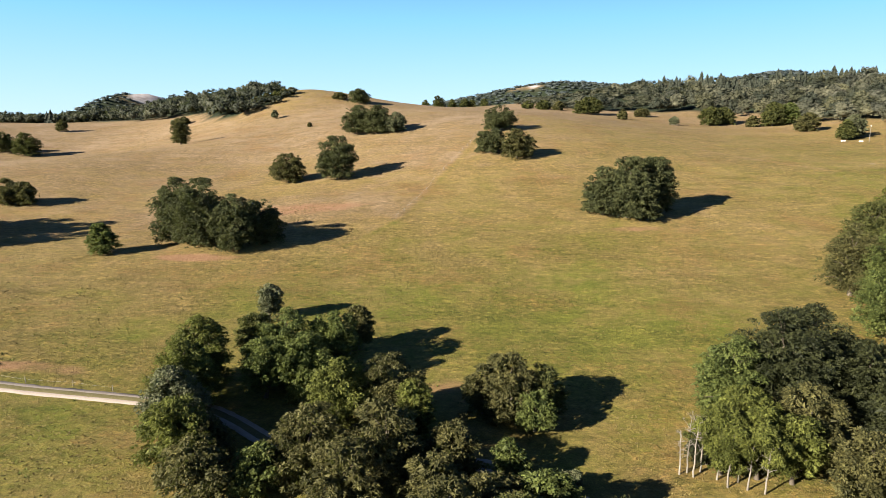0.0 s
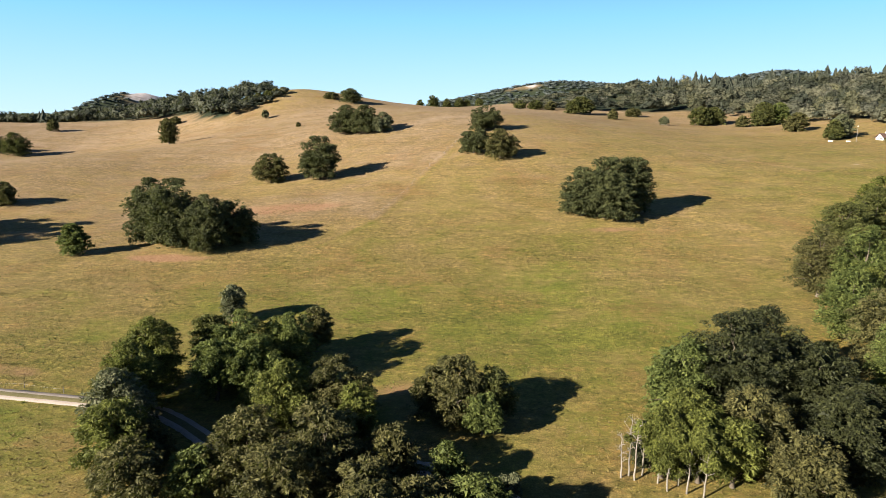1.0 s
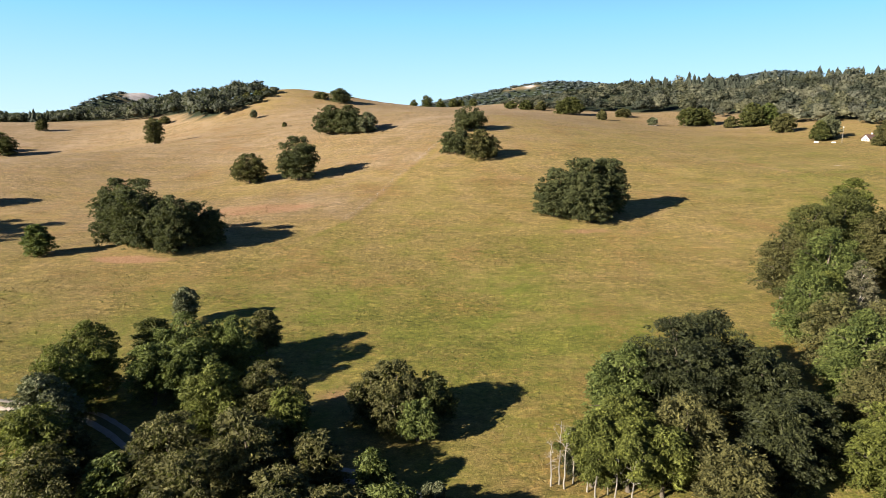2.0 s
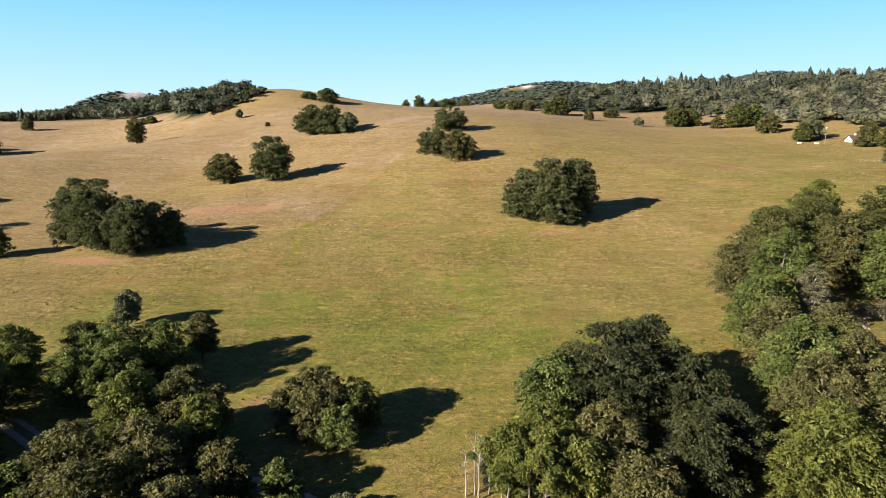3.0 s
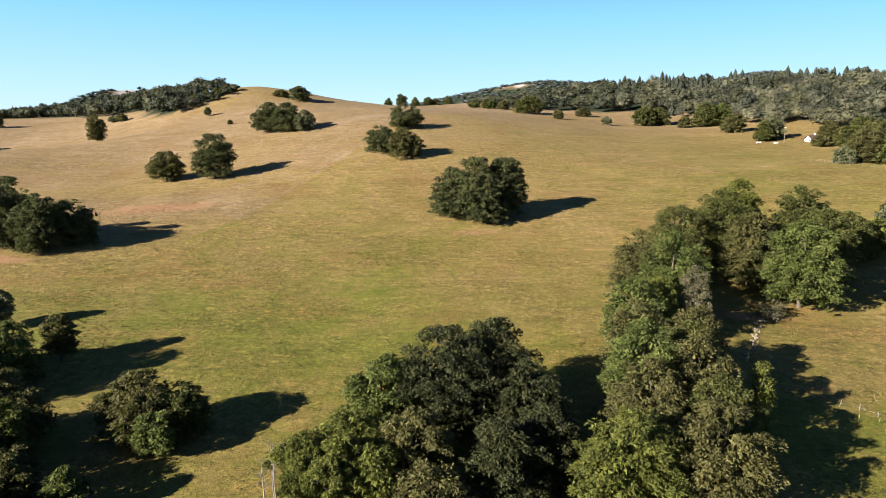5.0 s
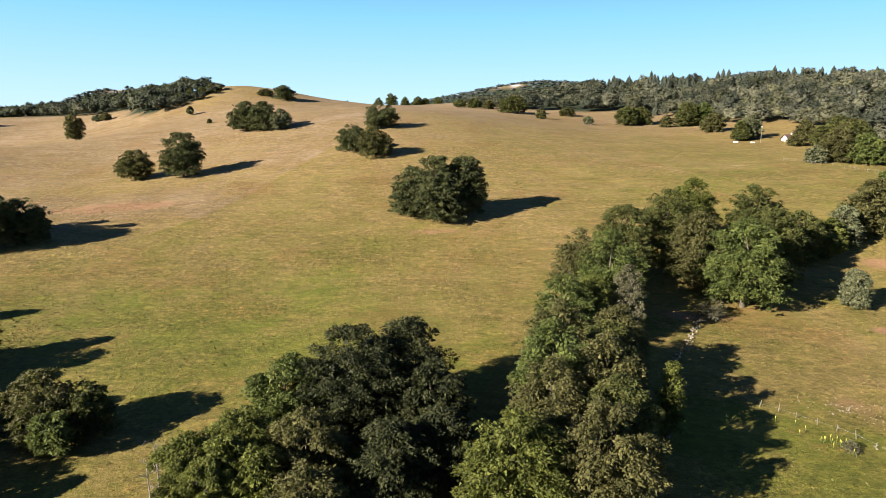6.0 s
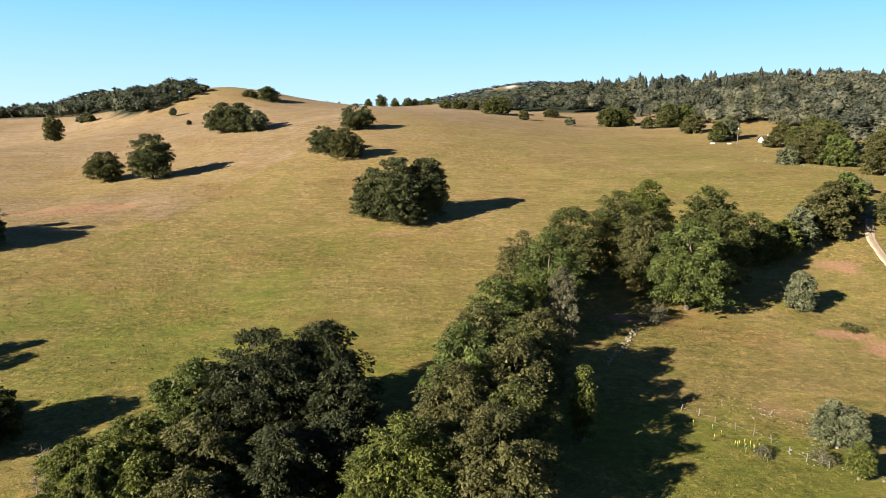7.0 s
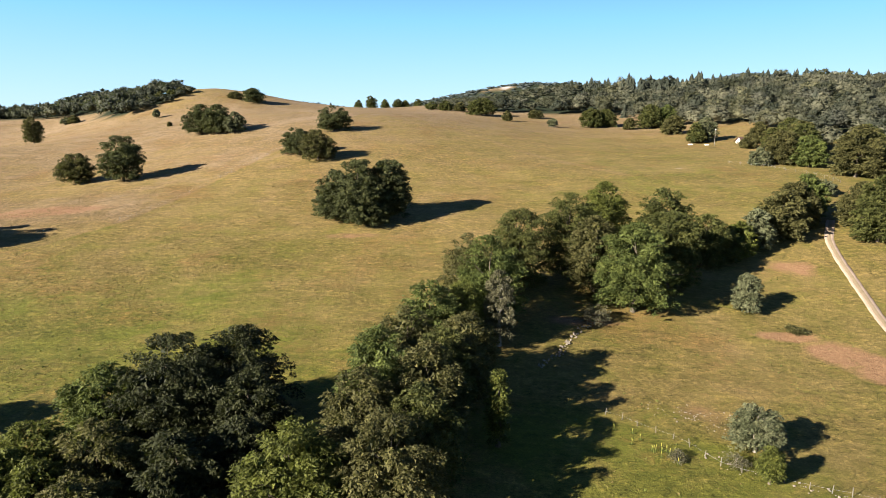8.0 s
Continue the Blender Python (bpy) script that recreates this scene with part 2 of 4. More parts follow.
def value_noise(x, y, size):
    """Smooth noise from 0 to 1, with cells of that many metres."""
    u, v = np.asarray(x, float) / size, np.asarray(y, float) / size
    i, j = np.floor(u).astype(int), np.floor(v).astype(int)
    a, b = u - i, v - j
    a, b = a * a * (3 - 2 * a), b * b * (3 - 2 * b)
    i, j, k, l = i % 256, j % 256, (i + 1) % 256, (j + 1) % 256
    return (TABLE[i, j] * (1 - a) + TABLE[k, j] * a) * (1 - b) + (TABLE[i, l] * (1 - a) + TABLE[k, l] * a) * b


def bend(v, k):
    return k * np.logaddexp(0, v / k)


# swells and hollows of the pasture: centre x, y, reach, height
SWELLS_NEAR = [(-80, 22, 80, -0.5), (45, 22, 80, -1.8), (171, 22, 80, -0.2), (-137, 108, 51, 5.6), (-57, 108, 51, 0.7), (17, 108, 51, 0.3), (85, 108, 51, 2.4), (160, 108, 51, -2.4), (-137, 188, 57, -4.6), (-45, 188, 57, 1.1), (34, 188, 57, -2.4), (114, 188, 57, 0.3), (217, 188, 57, 5.4), (-182, 280, 62, 6.2), (-80, 280, 62, -9.5), (11, 280, 62, 3.1), (228, 280, 62, 0.3)]
SWELLS_FAR = [(-251, 388, 85, -19.9), (-114, 388, 85, 2.2), (34, 388, 85, 9.0), (182, 388, 85, -6.2), (331, 388, 85, 10.5), (-365, 537, 91, 5.0), (-228, 537, 91, -4.2), (68, 537, 91, 3.0), (228, 537, 91, -4.5), (377, 537, 91, 14.5), (-320, 685, 125, -8.9), (-148, 685, 125, 11.2), (45, 685, 125, -3.1), (228, 685, 125, 20.0), (-130, 562, 57, 22.0), (-45, 560, 62, 2.6)]
# wooded ridges and mountains: centre x, y, reach across, reach along, height
RIDGES = [(540, 850, 330, 170, 26), (-240, 690, 62, 60, 20), (432, 2080, 208, 220, 111), (170, 2150, 130, 200, 26), (0, 2120, 110, 180, 26), (590, 2040, 110, 200, 12), (915, 1760, 170, 250, 122), (-1045, 2310, 84, 120, 82), (-1118, 2120, 58, 120, 48), (-1380, 2100, 150, 220, -16), (480, 580, 75, 110, 14), (-240, 1000, 120, 70, 33), (-1105, 2640, 80, 90, 95), (-800, 1200, 420, 330, -22), (-2200, 2600, 700, 400, 20)]


def ground_height(x, y):
    x, y = np.asarray(x, float), np.asarray(y, float)
    z = 0.155 * bend(y - 108.6, 22.9) - 0.13 * bend(y - 342.9, 45.7) - 0.025 * bend(y - 742.9, 68.6)
    for a, b, s, h in SWELLS_NEAR + SWELLS_FAR:
        z = z + h * np.exp(-((x - a) ** 2 + (y - b) ** 2) / (2 * s * s))
    for a, b, s, r, h in RIDGES:
        z = z + h * np.exp(-(x - a) ** 2 / (2 * s * s) - (y - b) ** 2 / (2 * r * r))
    z = z + (value_noise(x, y, 23) - 0.5) * 0.5 + (value_noise(x + 31, y, 7) - 0.5) * 0.22
    return z + (value_noise(x, y + 500, 260) - 0.5) * np.clip((y - 900) / 900, 0, 1) * 14


def steps(start, lo, hi, end, fine, growth, widest, reach):
    """Grid lines that stand fine metres apart from lo to hi and ever wider outside."""
    mid = list(np.arange(lo, hi, fine))
    for edge, stop, sign in ((lo, start, -1), (hi, end, 1)):
        at, gap, more = edge, fine, []
        while (stop - at) * sign > 0:
            gap = min(gap * growth, widest if abs(at) < reach else 220)
            at += sign * gap
            more.append(at)
        mid = more[::-1] + mid if sign < 0 else mid + more
    return np.array(mid)


def patch(x, y, cx, cy, rx, ry, turn=0.0):
    c, s = math.cos(radians(turn)), math.sin(radians(turn))
    u, v = (x - cx) * c + (y - cy) * s, (y - cy) * c - (x - cx) * s
    return np.exp(-((u / rx) ** 2 + (v / ry) ** 2) ** 1.5)


# western edge of the wood on the far slope
WOOD_Y = (190, 225, 262, 285, 350, 395, 425, 470, 505, 520, 530, 545, 640, 760, 1000)
WOOD_X = (244, 236, 236, 248, 258, 236, 220, 214, 196, 150, 112, 84, 72, 110, 150)
# southern edge of the wood on the knoll
FLANK_X = (-470, -315, -253, -236, -200, -188, -175, -161, -145, -129, -122)
FLANK_Y = (604, 584, 566, 570, 545, 518, 496, 483, 492, 506, 548)


def knoll_wooded(x, y, inside=0.0):
    """The wood on the knoll's western flank."""
    x, y = np.asarray(x, float), np.asarray(y, float)
    return (x < -122 - inside - np.maximum(0, y - 548) * 1.1) & (y > np.interp(x + inside, FLANK_X, FLANK_Y) + inside) & (y < 730)


def build_ground():
    gx = steps(-4600, -125, 235, 4600, 1.7, 1.06, 44, 1500)
    gy = steps(-1500, 36, 280, 4850, 1.7, 1.055, 40, 2450)
    X, Y = np.meshgrid(gx, gy)
    x, y = X.ravel(), Y.ravel()
    z = ground_height(x, y)
    nx, ny = len(gx), len(gy)
    me = bpy.data.meshes.new("ground")
    i = (np.arange(ny - 1)[:, None] * nx + np.arange(nx - 1)[None, :]).ravel()
    quads = np.stack([i, i + 1, i + nx + 1, i + nx], 1)
    me.vertices.add(len(x))
    me.vertices.foreach_set("co", np.stack([x, y, z], 1).astype(np.float32).ravel())
    me.loops.add(quads.size)
    me.loops.foreach_set("vertex_index", quads.ravel().astype(np.int32))
    me.polygons.add(len(quads))
    me.polygons.foreach_set("loop_start", np.arange(0, quads.size, 4, dtype=np.int32))
    me.update(calc_edges=True)
    me.polygons.foreach_set("use_smooth", np.ones(len(quads), bool))
    # dry upper slopes, greener hollows; bare earth where stock gathers
    dry = 0.23 + 0.13 * np.clip((y - 85) / 60, 0, 1) + 0.36 * np.clip((y - 150 - 0.35 * x) / 190, 0, 1) + 0.12 * np.clip((y - 350) / 200, 0, 1)
    dry -= 0.08 * patch(x, y, 55, 150, 70, 40) + 0.10 * patch(x, y, -70, 60, 30, 18) + 0.25 * patch(x, y, -115, 535, 60, 50) + 0.55 * patch(x, y, 106, 73, 20, 10, -35) + 0.14 * patch(x, y, 15, 110, 60, 22)
    dry -= 0.12 * patch(x, y, 125, 100, 45, 34) + 0.20 * patch(x, y, 160, 310, 95, 130)
    dry -= 0.07 * patch(x, y, -15, 130, 85, 50)
    dry += 0.06 * patch(x, y, 130, 105, 45, 40) + 0.22 * patch(x, y, -55, 205, 50, 22) + 0.10 * patch(x, y, 125, 108, 26, 18)
    soil = 0.75 * patch(x, y, -48, 205, 26, 9) + 0.95 * patch(x, y, -62, 152.5, 12, 3.2) + 0.55 * patch(x, y, 55, 176.5, 11, 3) + 1.3 * patch(x, y, 151, 105, 12, 5.2, -62) + 1.2 * patch(x, y, 142, 117, 6, 1.8)
    soil += 0.9 * patch(x, y, 162, 149, 6, 5) + 0.45 * patch(x, y, 115, 89, 9, 4) + 0.6 * patch(x, y, -64, 91, 12, 2.5) + 0.85 * patch(x, y, 107, 121.5, 9, 2.5) + 0.5 * patch(x, y, 0, 88, 6, 3) + 0.35 * patch(x, y, 110, 80, 9, 1.6, -55)
    # an old fence line: grazed short and brown on its western side, greener on the other
    worn = np.interp(y, (120, 165, 190, 211, 240, 261, 289, 316, 345, 420), (-60, -27, -14, -8.4, -2, 4, 12, 18.5, 24, 40)) - x
    on = np.clip((y - 150) / 25, 0, 1) * np.clip((430 - y) / 60, 0, 1)
    dry = dry + on * (0.16 * np.exp(-(worn / 1.3) ** 2) - 0.22 * np.exp(-((worn + 2.4) / 1.3) ** 2) + 0.07 * np.tanh(worn / 2.5) * np.exp(-(worn / 60) ** 2))
    for ax, ay, bx, by in ((60, 400, 118, 285), (118, 285, 150, 240), (-12, 350, 60, 400)):
        u = np.clip(((x - ax) * (bx - ax) + (y - ay) * (by - ay)) / ((bx - ax) ** 2 + (by - ay) ** 2), 0, 1)
        dry = dry + 0.26 * np.exp(-(np.hypot(x - ax - u * (bx - ax), y - ay - u * (by - ay)) / 1.6) ** 2)
    rock = 0.72 * patch(x, y, 284, 2025, 30, 40) + 0.55 * patch(x, y, 232, 2050, 30, 40) + 1.0 * patch(x, y, -1035, 2265, 62, 110)
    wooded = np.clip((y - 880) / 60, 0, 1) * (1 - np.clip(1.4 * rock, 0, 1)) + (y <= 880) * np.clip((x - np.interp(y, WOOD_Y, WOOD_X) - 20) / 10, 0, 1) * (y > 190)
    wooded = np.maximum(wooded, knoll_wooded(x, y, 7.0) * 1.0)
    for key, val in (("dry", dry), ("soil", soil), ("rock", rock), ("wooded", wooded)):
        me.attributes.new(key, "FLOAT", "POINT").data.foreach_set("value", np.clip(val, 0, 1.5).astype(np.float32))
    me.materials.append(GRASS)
    return tagged(new("ground", me), "rolling dry pasture with green hollows and straw-coloured slopes", "ground", kind="structure")


ground = build_ground()


def top(x, y):
    return float(ground_height(x, y))

# ---- meshes ----
def mesh_of(name, verts, faces, mat, tint=None):
    """A mesh from an array of corners and an array of faces of one size."""
    me = bpy.data.meshes.new(name)
    verts, faces = np.asarray(verts, np.float32), np.asarray(faces, np.int32)
    n = faces.shape[1]
    me.vertices.add(len(verts))
    me.vertices.foreach_set("co", verts.ravel())
    me.loops.add(faces.size)
    me.loops.foreach_set("vertex_index", faces.ravel())
    me.polygons.add(len(faces))
    me.polygons.foreach_set("loop_start", np.arange(0, faces.size, n, dtype=np.int32))
    me.update(calc_edges=True)
    if tint is not None:
        me.attributes.new("tint", "FLOAT", "POINT").data.foreach_set("value", np.asarray(tint, np.float32))
    me.materials.append(mat)
    return me


def under(child, parent):
    child.parent = parent
    return child


def part(name, bm, mat, parent, label=""):
    me = bpy.data.meshes.new(name)
    bm.to_mesh(me)
    bm.free()
    me.materials.append(mat)
    ob = under(new(name, me), parent)
    return tagged(ob, label) if label else ob


def thing(name, x, y, z, turn, label, category, group=""):
    ob = new(name)
    ob.matrix_basis = pose(x, y, z, 0, 0, turn)
    return tagged(ob, label, category, group)


def tube(points, radii, sides=7):
    """Corners and quads of a tapering pipe along points."""
    pts = np.asarray(points, float)
    verts, faces = [], []
    ang = np.linspace(0, 2 * np.pi, sides, endpoint=False)
    for k in range(len(pts)):
        d = pts[min(k + 1, len(pts) - 1)] - pts[max(k - 1, 0)]
        d /= np.linalg.norm(d) + 1e-9
        a = np.cross(d, (0.31, 0.95, 0.05) if abs(d[1]) < 0.9 else (1, 0, 0))
        a /= np.linalg.norm(a)
        b = np.cross(d, a)
        verts.append(pts[k] + radii[k] * (np.cos(ang)[:, None] * a + np.sin(ang)[:, None] * b))
    for k in range(len(pts) - 1):
        for s in range(sides):
            t = (s + 1) % sides
            faces.append((k * sides + s, k * sides + t, (k + 1) * sides + t, (k + 1) * sides + s))
    return np.concatenate(verts), np.array(faces)


def gather(pieces):
    verts, faces, at = [], [], 0
    for v, f in pieces:
        verts.append(v)
        faces.append(f + at)
        at += len(v)
    return np.concatenate(verts), np.concatenate(faces)


def unit(v):
    return v / (np.linalg.norm(v, axis=1, keepdims=True) + 1e-9)


def leaf_cloud(rng, lobes, count, size, flat=0.72, droop=0.35, heart=None, stray=0.5):
    """Pointed leaf sprays over the upper and outer sides of the lobes (x, y, z, radius)."""
    lobes = np.asarray(lobes)
    w = lobes[:, 3] ** 2
    pick = rng.choice(len(lobes), count, p=w / w.sum())
    c, r = lobes[pick, :3], lobes[pick, 3:4]
    d = unit(rng.normal(size=(count, 3)))
    low = (d[:, 2] < -0.15) & (rng.rand(count) < 0.7)
    d[low, 2] *= -1
    p = c + d * r * np.array([1, 1, flat]) * (0.50 + 0.56 * rng.rand(count, 1) ** 0.6)
    out = unit(c * np.array([1, 1, 0.0]) + 1e-4)
    n = unit(d * 0.8 + out * 0.2 + rng.normal(size=(count, 3)) * stray + np.array([0, 0, 0.30]))
    if heart is not None:
        # far crowns: sprays lie like scales round the heart of the crown
        n = unit(unit(p - np.array([0, 0, heart])) + d * 0.5 + rng.normal(size=(count, 3)) * 0.2)
    a = unit(d * np.array([1, 1, 0.3]) + out * 0.5 + rng.normal(size=(count, 3)) * 0.55 - np.array([0, 0, droop]))
    b = unit(np.cross(a, n))
    s = size * (0.55 + 0.9 * rng.rand(count, 1))
    verts = np.stack([p - a * s * 0.42 + b * s * 0.31, p - a * s * 0.42 - b * s * 0.31, p + a * s * 0.66], 1).reshape(-1, 3)
    faces = np.arange(count * 3).reshape(-1, 3)
    return verts, faces, pick


def envelope(shape, h):
    """Crown radius, as a share of the widest, at the share h of the height."""
    if shape == "dome":
        return math.sqrt(max(0.0, 1 - ((h - 0.36) / 0.64) ** 2)) if h > 0.36 else 0.78 + 0.22 * (h / 0.36)
    if shape == "tall":
        return math.sqrt(max(0.0, 1 - ((h - 0.55) / 0.47) ** 2)) if h > 0.55 else 0.35 + 0.65 * max(0.0, (h - 0.16) / 0.39)
    if shape == "cone":
        return max(0.0, 1.02 - h) ** 0.85
    return math.sqrt(max(0.0, 1 - ((h - 0.45) / 0.57) ** 2))


def crown_lobes(rng, shape, H, R, count, lobe):
    """Leafy boughs, gathered round a few leaders of unequal height, so that the outline is uneven."""
    low = {"dome": 0.05, "tall": 0.2, "cone": 0.06}.get(shape, 0.08)
    if shape == "cone":
        leaders = [(0.0, 0.0, R, H)]
    elif shape == "egg":
        leaders = [(0.0, 0.0, R * 0.92, H)]
        turn = rng.uniform(0, 6.28)
        for k in range(5):
            ang = turn + 1.257 * k + rng.normal(0, 0.2)
            leaders.append((R * 0.42 * math.cos(ang), R * 0.42 * math.sin(ang), R * rng.uniform(0.48, 0.58), H * rng.uniform(0.60, 0.84)))
    else:
        leaders = [(rng.normal(0, 0.06) * R, rng.normal(0, 0.06) * R, R * 0.90, H)]
        turn = rng.uniform(0, 6.28)
        m = int(np.clip(R * 0.9 + 1.5, 3, 7)) if shape != "tall" else 3
        for k in range(m):
            ang = turn + 6.283 * k / m + rng.normal(0, 0.3)
            far = R * rng.uniform(0.42, 0.62)
            leaders.append((far * math.cos(ang), far * math.sin(ang), R * rng.uniform(0.42, 0.56), H * rng.uniform(0.58, 0.88)))
    share = np.array([r * h for _, _, r, h in leaders])
    lobes = []
    for k in range(count):
        lx, ly, lr, lh = leaders[rng.choice(len(leaders), p=share / share.sum())]
        h = low + (1.0 - low) * rng.rand() ** 0.8
        ang = rng.uniform(0, 2 * math.pi)
        q = lobe * rng.uniform(0.45, 1.45)
        rr = lr * envelope(shape, h) * rng.uniform(0.9, 1.12)
        rr = max(0.0, rr - q * 0.6) * (1 - 0.5 * rng.rand() ** 2.6)
        lobes.append((lx + rr * math.cos(ang), ly + rr * math.sin(ang), min(h * lh, lh - q * 0.4), q))
    for k in range(count // 7):
        # young shoots that stand out of the outline
        lx, ly, lr, lh = leaders[rng.choice(len(leaders))]
        h, ang = rng.uniform(0.35, 1.0), rng.uniform(0, 2 * math.pi)
        rr = lr * envelope(shape, h) * rng.uniform(0.95, 1.1)
        lobes.append((lx + rr * math.cos(ang), ly + rr * math.sin(ang), h * lh + lobe * rng.uniform(0.0, 0.6), lobe * rng.uniform(0.28, 0.45)))
    return lobes


def make_tree(name, x, y, H, R, shape, leaf, seed, label, sprays=9000, size=0.42, bark=None, lobe=None, bare=0.0, category="tree", group="", lean=0.0):
    """A tree or bush on the ground: trunk with limbs, and a crown of leaf sprays."""
    rng = np.random.RandomState(seed)
    lobe = lobe or 0.068 * R + 0.38
    count = int(np.clip(2.4 * R * H / lobe ** 2, 40, 430))
    lobes = crown_lobes(rng, shape, H, R, count, lobe)
    tree = thing(name, x, y, top(x, y) - 0.08, rng.uniform(0, 360), label, category, group)
    r0 = 0.022 * H + 0.05
    path = [np.array([0.0, 0.0, 0.0])]
    for k in range(1, 7):
        path.append(np.array([rng.normal(0, 0.02 * H) + lean * k * 0.1, rng.normal(0, 0.02 * H), 0.82 * H * k / 6]))
    boughs = []
    wood = [tube(path, [r0 * (1.45 if k == 0 else 1.0) * (1 - k / 6.6) for k in range(7)], 8)]
    for k in rng.choice(len(lobes), min(len(lobes), 16), replace=False):
        lx, ly, lz, q = lobes[k]
        f = float(np.clip((lz / H - 0.12) * 6, 0.8, 5.2))
        a = path[int(f)] + (path[int(f) + 1] - path[int(f)]) * (f - int(f))
        e = np.array([lx, ly, lz])
        m = a * 0.45 + e * 0.55 + np.array([0, 0, 0.06 * H])
        rb = r0 * 0.42 * (1 - f / 7)
        (boughs if sprays > 6000 and len(boughs) < 6 else wood).append(tube([a, m, e], [rb, rb * 0.6, rb * 0.18], 5))
    v, f = gather(wood)
    trunk = under(new("trunk", mesh_of("trunk", v, f, bark or BARK)), tree)
    for v, f in boughs:
        under(new("limb", mesh_of("limb", v, f, bark or BARK)), trunk)
    v, f, pick = leaf_cloud(rng, lobes, int(sprays * (1 - bare)), size, stray=0.58 if size < 0.4 else 0.42)
    shade = rng.normal(0.5, 0.16, len(lobes))
    if bare == 0.0:
        # sprays deep in the crown close the gaps between the outer boughs
        core = [(a * 0.72, b * 0.72, c * 0.9 + 0.03 * H, q * 1.3) for a, b, c, q in lobes]
        v2, f2, pick2 = leaf_cloud(rng, core, int(sprays * 0.18), size * 1.9, 0.8)
        v, f, pick = np.concatenate([v, v2]), np.concatenate([f, f2 + len(v)]), np.concatenate([pick, pick2])
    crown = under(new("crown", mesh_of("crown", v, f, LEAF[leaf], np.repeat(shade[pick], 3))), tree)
    return tree

# ---- trees: x, y, height, reach, shape, foliage ----
LABEL = {
    "beech": "dense dark green beech standing on the pasture",
    "field": "broad dense green beech standing alone on pasture",
    "dark": "very dark green copse beech, drooping sprays, self-shade in its colour",
    "green": "leafy fresh green ash tree in grass",
    "yellow": "yellow-green field maple with sunlit leaves",
    "olive": "dull olive-green hornbeam with feathery sprays",
    "grey": "silvery grey-green willow bush in dry grass",
}
NAME = {"beech": "beech_tree", "field": "beech_tree", "dark": "beech_tree", "green": "ash_tree", "yellow": "maple_tree", "olive": "hornbeam_tree", "grey": "willow_tree"}

COPSE = [
    (-35.2, 86.5, 11.0, 4.8, "dome", "yellow"), (-35, 79.5, 10.8, 4.8, "dome", "yellow"), (-34, 73.5, 9.6, 4.6, "dome", "grey"), (-31.5, 67.5, 8.4, 4.8, "dome", "yellow"), (-32.6, 113, 7.0, 2.8, "tall", "grey"),
    (-24, 91, 10.8, 5.4, "dome", "green"), (-29.2, 94, 9.0, 3.6, "tall", "beech"), (-17, 92.5, 9.8, 5.2, "dome", "green"), (-14.3, 100.6, 7.8, 3.0, "tall", "olive"), (-20, 85, 9.4, 4.8, "dome", "green"), (-25.5, 84, 8.8, 4.2, "tall", "green"),
    (-13, 74, 10.4, 4.8, "dome", "yellow"), (-6.5, 77, 10.0, 5.4, "dome", "olive"), (-3.5, 72, 8.8, 2.8, "tall", "yellow"), (-15, 65, 9.0, 5.4, "dome", "olive"),
]
# the four southernmost, barely in view, are added to shade the foreground
COPSE_FRONT = [
    (-6.5, 64.5, 9.8, 5.6, "dome", "olive"), (1.0, 65.5, 6.8, 3.8, "dome", "olive"), (-10, 58, 8.6, 5.0, "dome", "olive"), (-0.5, 58, 7.4, 4.4, "dome", "olive"), (5, 55, 7.0, 4.4, "dome", "olive"), (10.5, 55.5, 7.2, 4.0, "dome", "green"), (16.5, 52, 6.4, 3.8, "dome", "dark"), (0, 51, 9.0, 5.0, "dome", "olive"), (6.5, 49.5, 8.4, 4.8, "dome", "beech"), (13, 49, 7.2, 4.6, "dome", "beech"), (-26.5, 61, 7.4, 4.2, "dome", "olive"), (-20.5, 62.5, 5.6, 3.4, "dome", "green"), (-28, 68, 5.5, 3.2, "dome", "olive"), (9, 79, 9.2, 4.8, "dome", "olive"), (5.5, 80, 7.0, 3.4, "dome", "olive"), (13.5, 80, 7.2, 3.6, "dome", "beech"),
]
# unseen row below the view, added to throw shade on the foreground
NEAR_ROW = [
    (-12, 38, 11.5, 5.4, "dome", "olive"), (-3, 37, 12.0, 5.6, "dome", "beech"), (7, 37.5, 12.5, 5.6, "dome", "olive"), (17, 37, 12.0, 5.4, "dome", "beech"), (27, 38, 12.0, 5.6, "dome", "olive"), (37, 40, 12.0, 5.6, "dome", "beech"), (47, 41, 12.0, 5.6, "dome", "olive"),
]
STREAM_TREES = [
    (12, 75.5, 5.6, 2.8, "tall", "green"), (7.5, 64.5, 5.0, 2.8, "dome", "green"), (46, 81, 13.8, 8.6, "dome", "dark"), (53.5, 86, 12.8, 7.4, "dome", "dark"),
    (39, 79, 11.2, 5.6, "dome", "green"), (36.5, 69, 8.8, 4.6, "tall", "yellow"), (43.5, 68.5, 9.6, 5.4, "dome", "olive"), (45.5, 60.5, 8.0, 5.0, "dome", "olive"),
    # the three low dark ones stand in for the shaded interior behind the birches
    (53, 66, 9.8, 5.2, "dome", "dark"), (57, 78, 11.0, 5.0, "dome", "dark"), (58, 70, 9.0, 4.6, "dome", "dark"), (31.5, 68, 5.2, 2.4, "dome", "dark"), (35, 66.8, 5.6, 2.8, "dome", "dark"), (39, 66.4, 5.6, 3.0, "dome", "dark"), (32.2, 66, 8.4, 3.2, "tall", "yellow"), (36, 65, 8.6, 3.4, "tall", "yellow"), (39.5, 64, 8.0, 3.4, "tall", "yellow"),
]
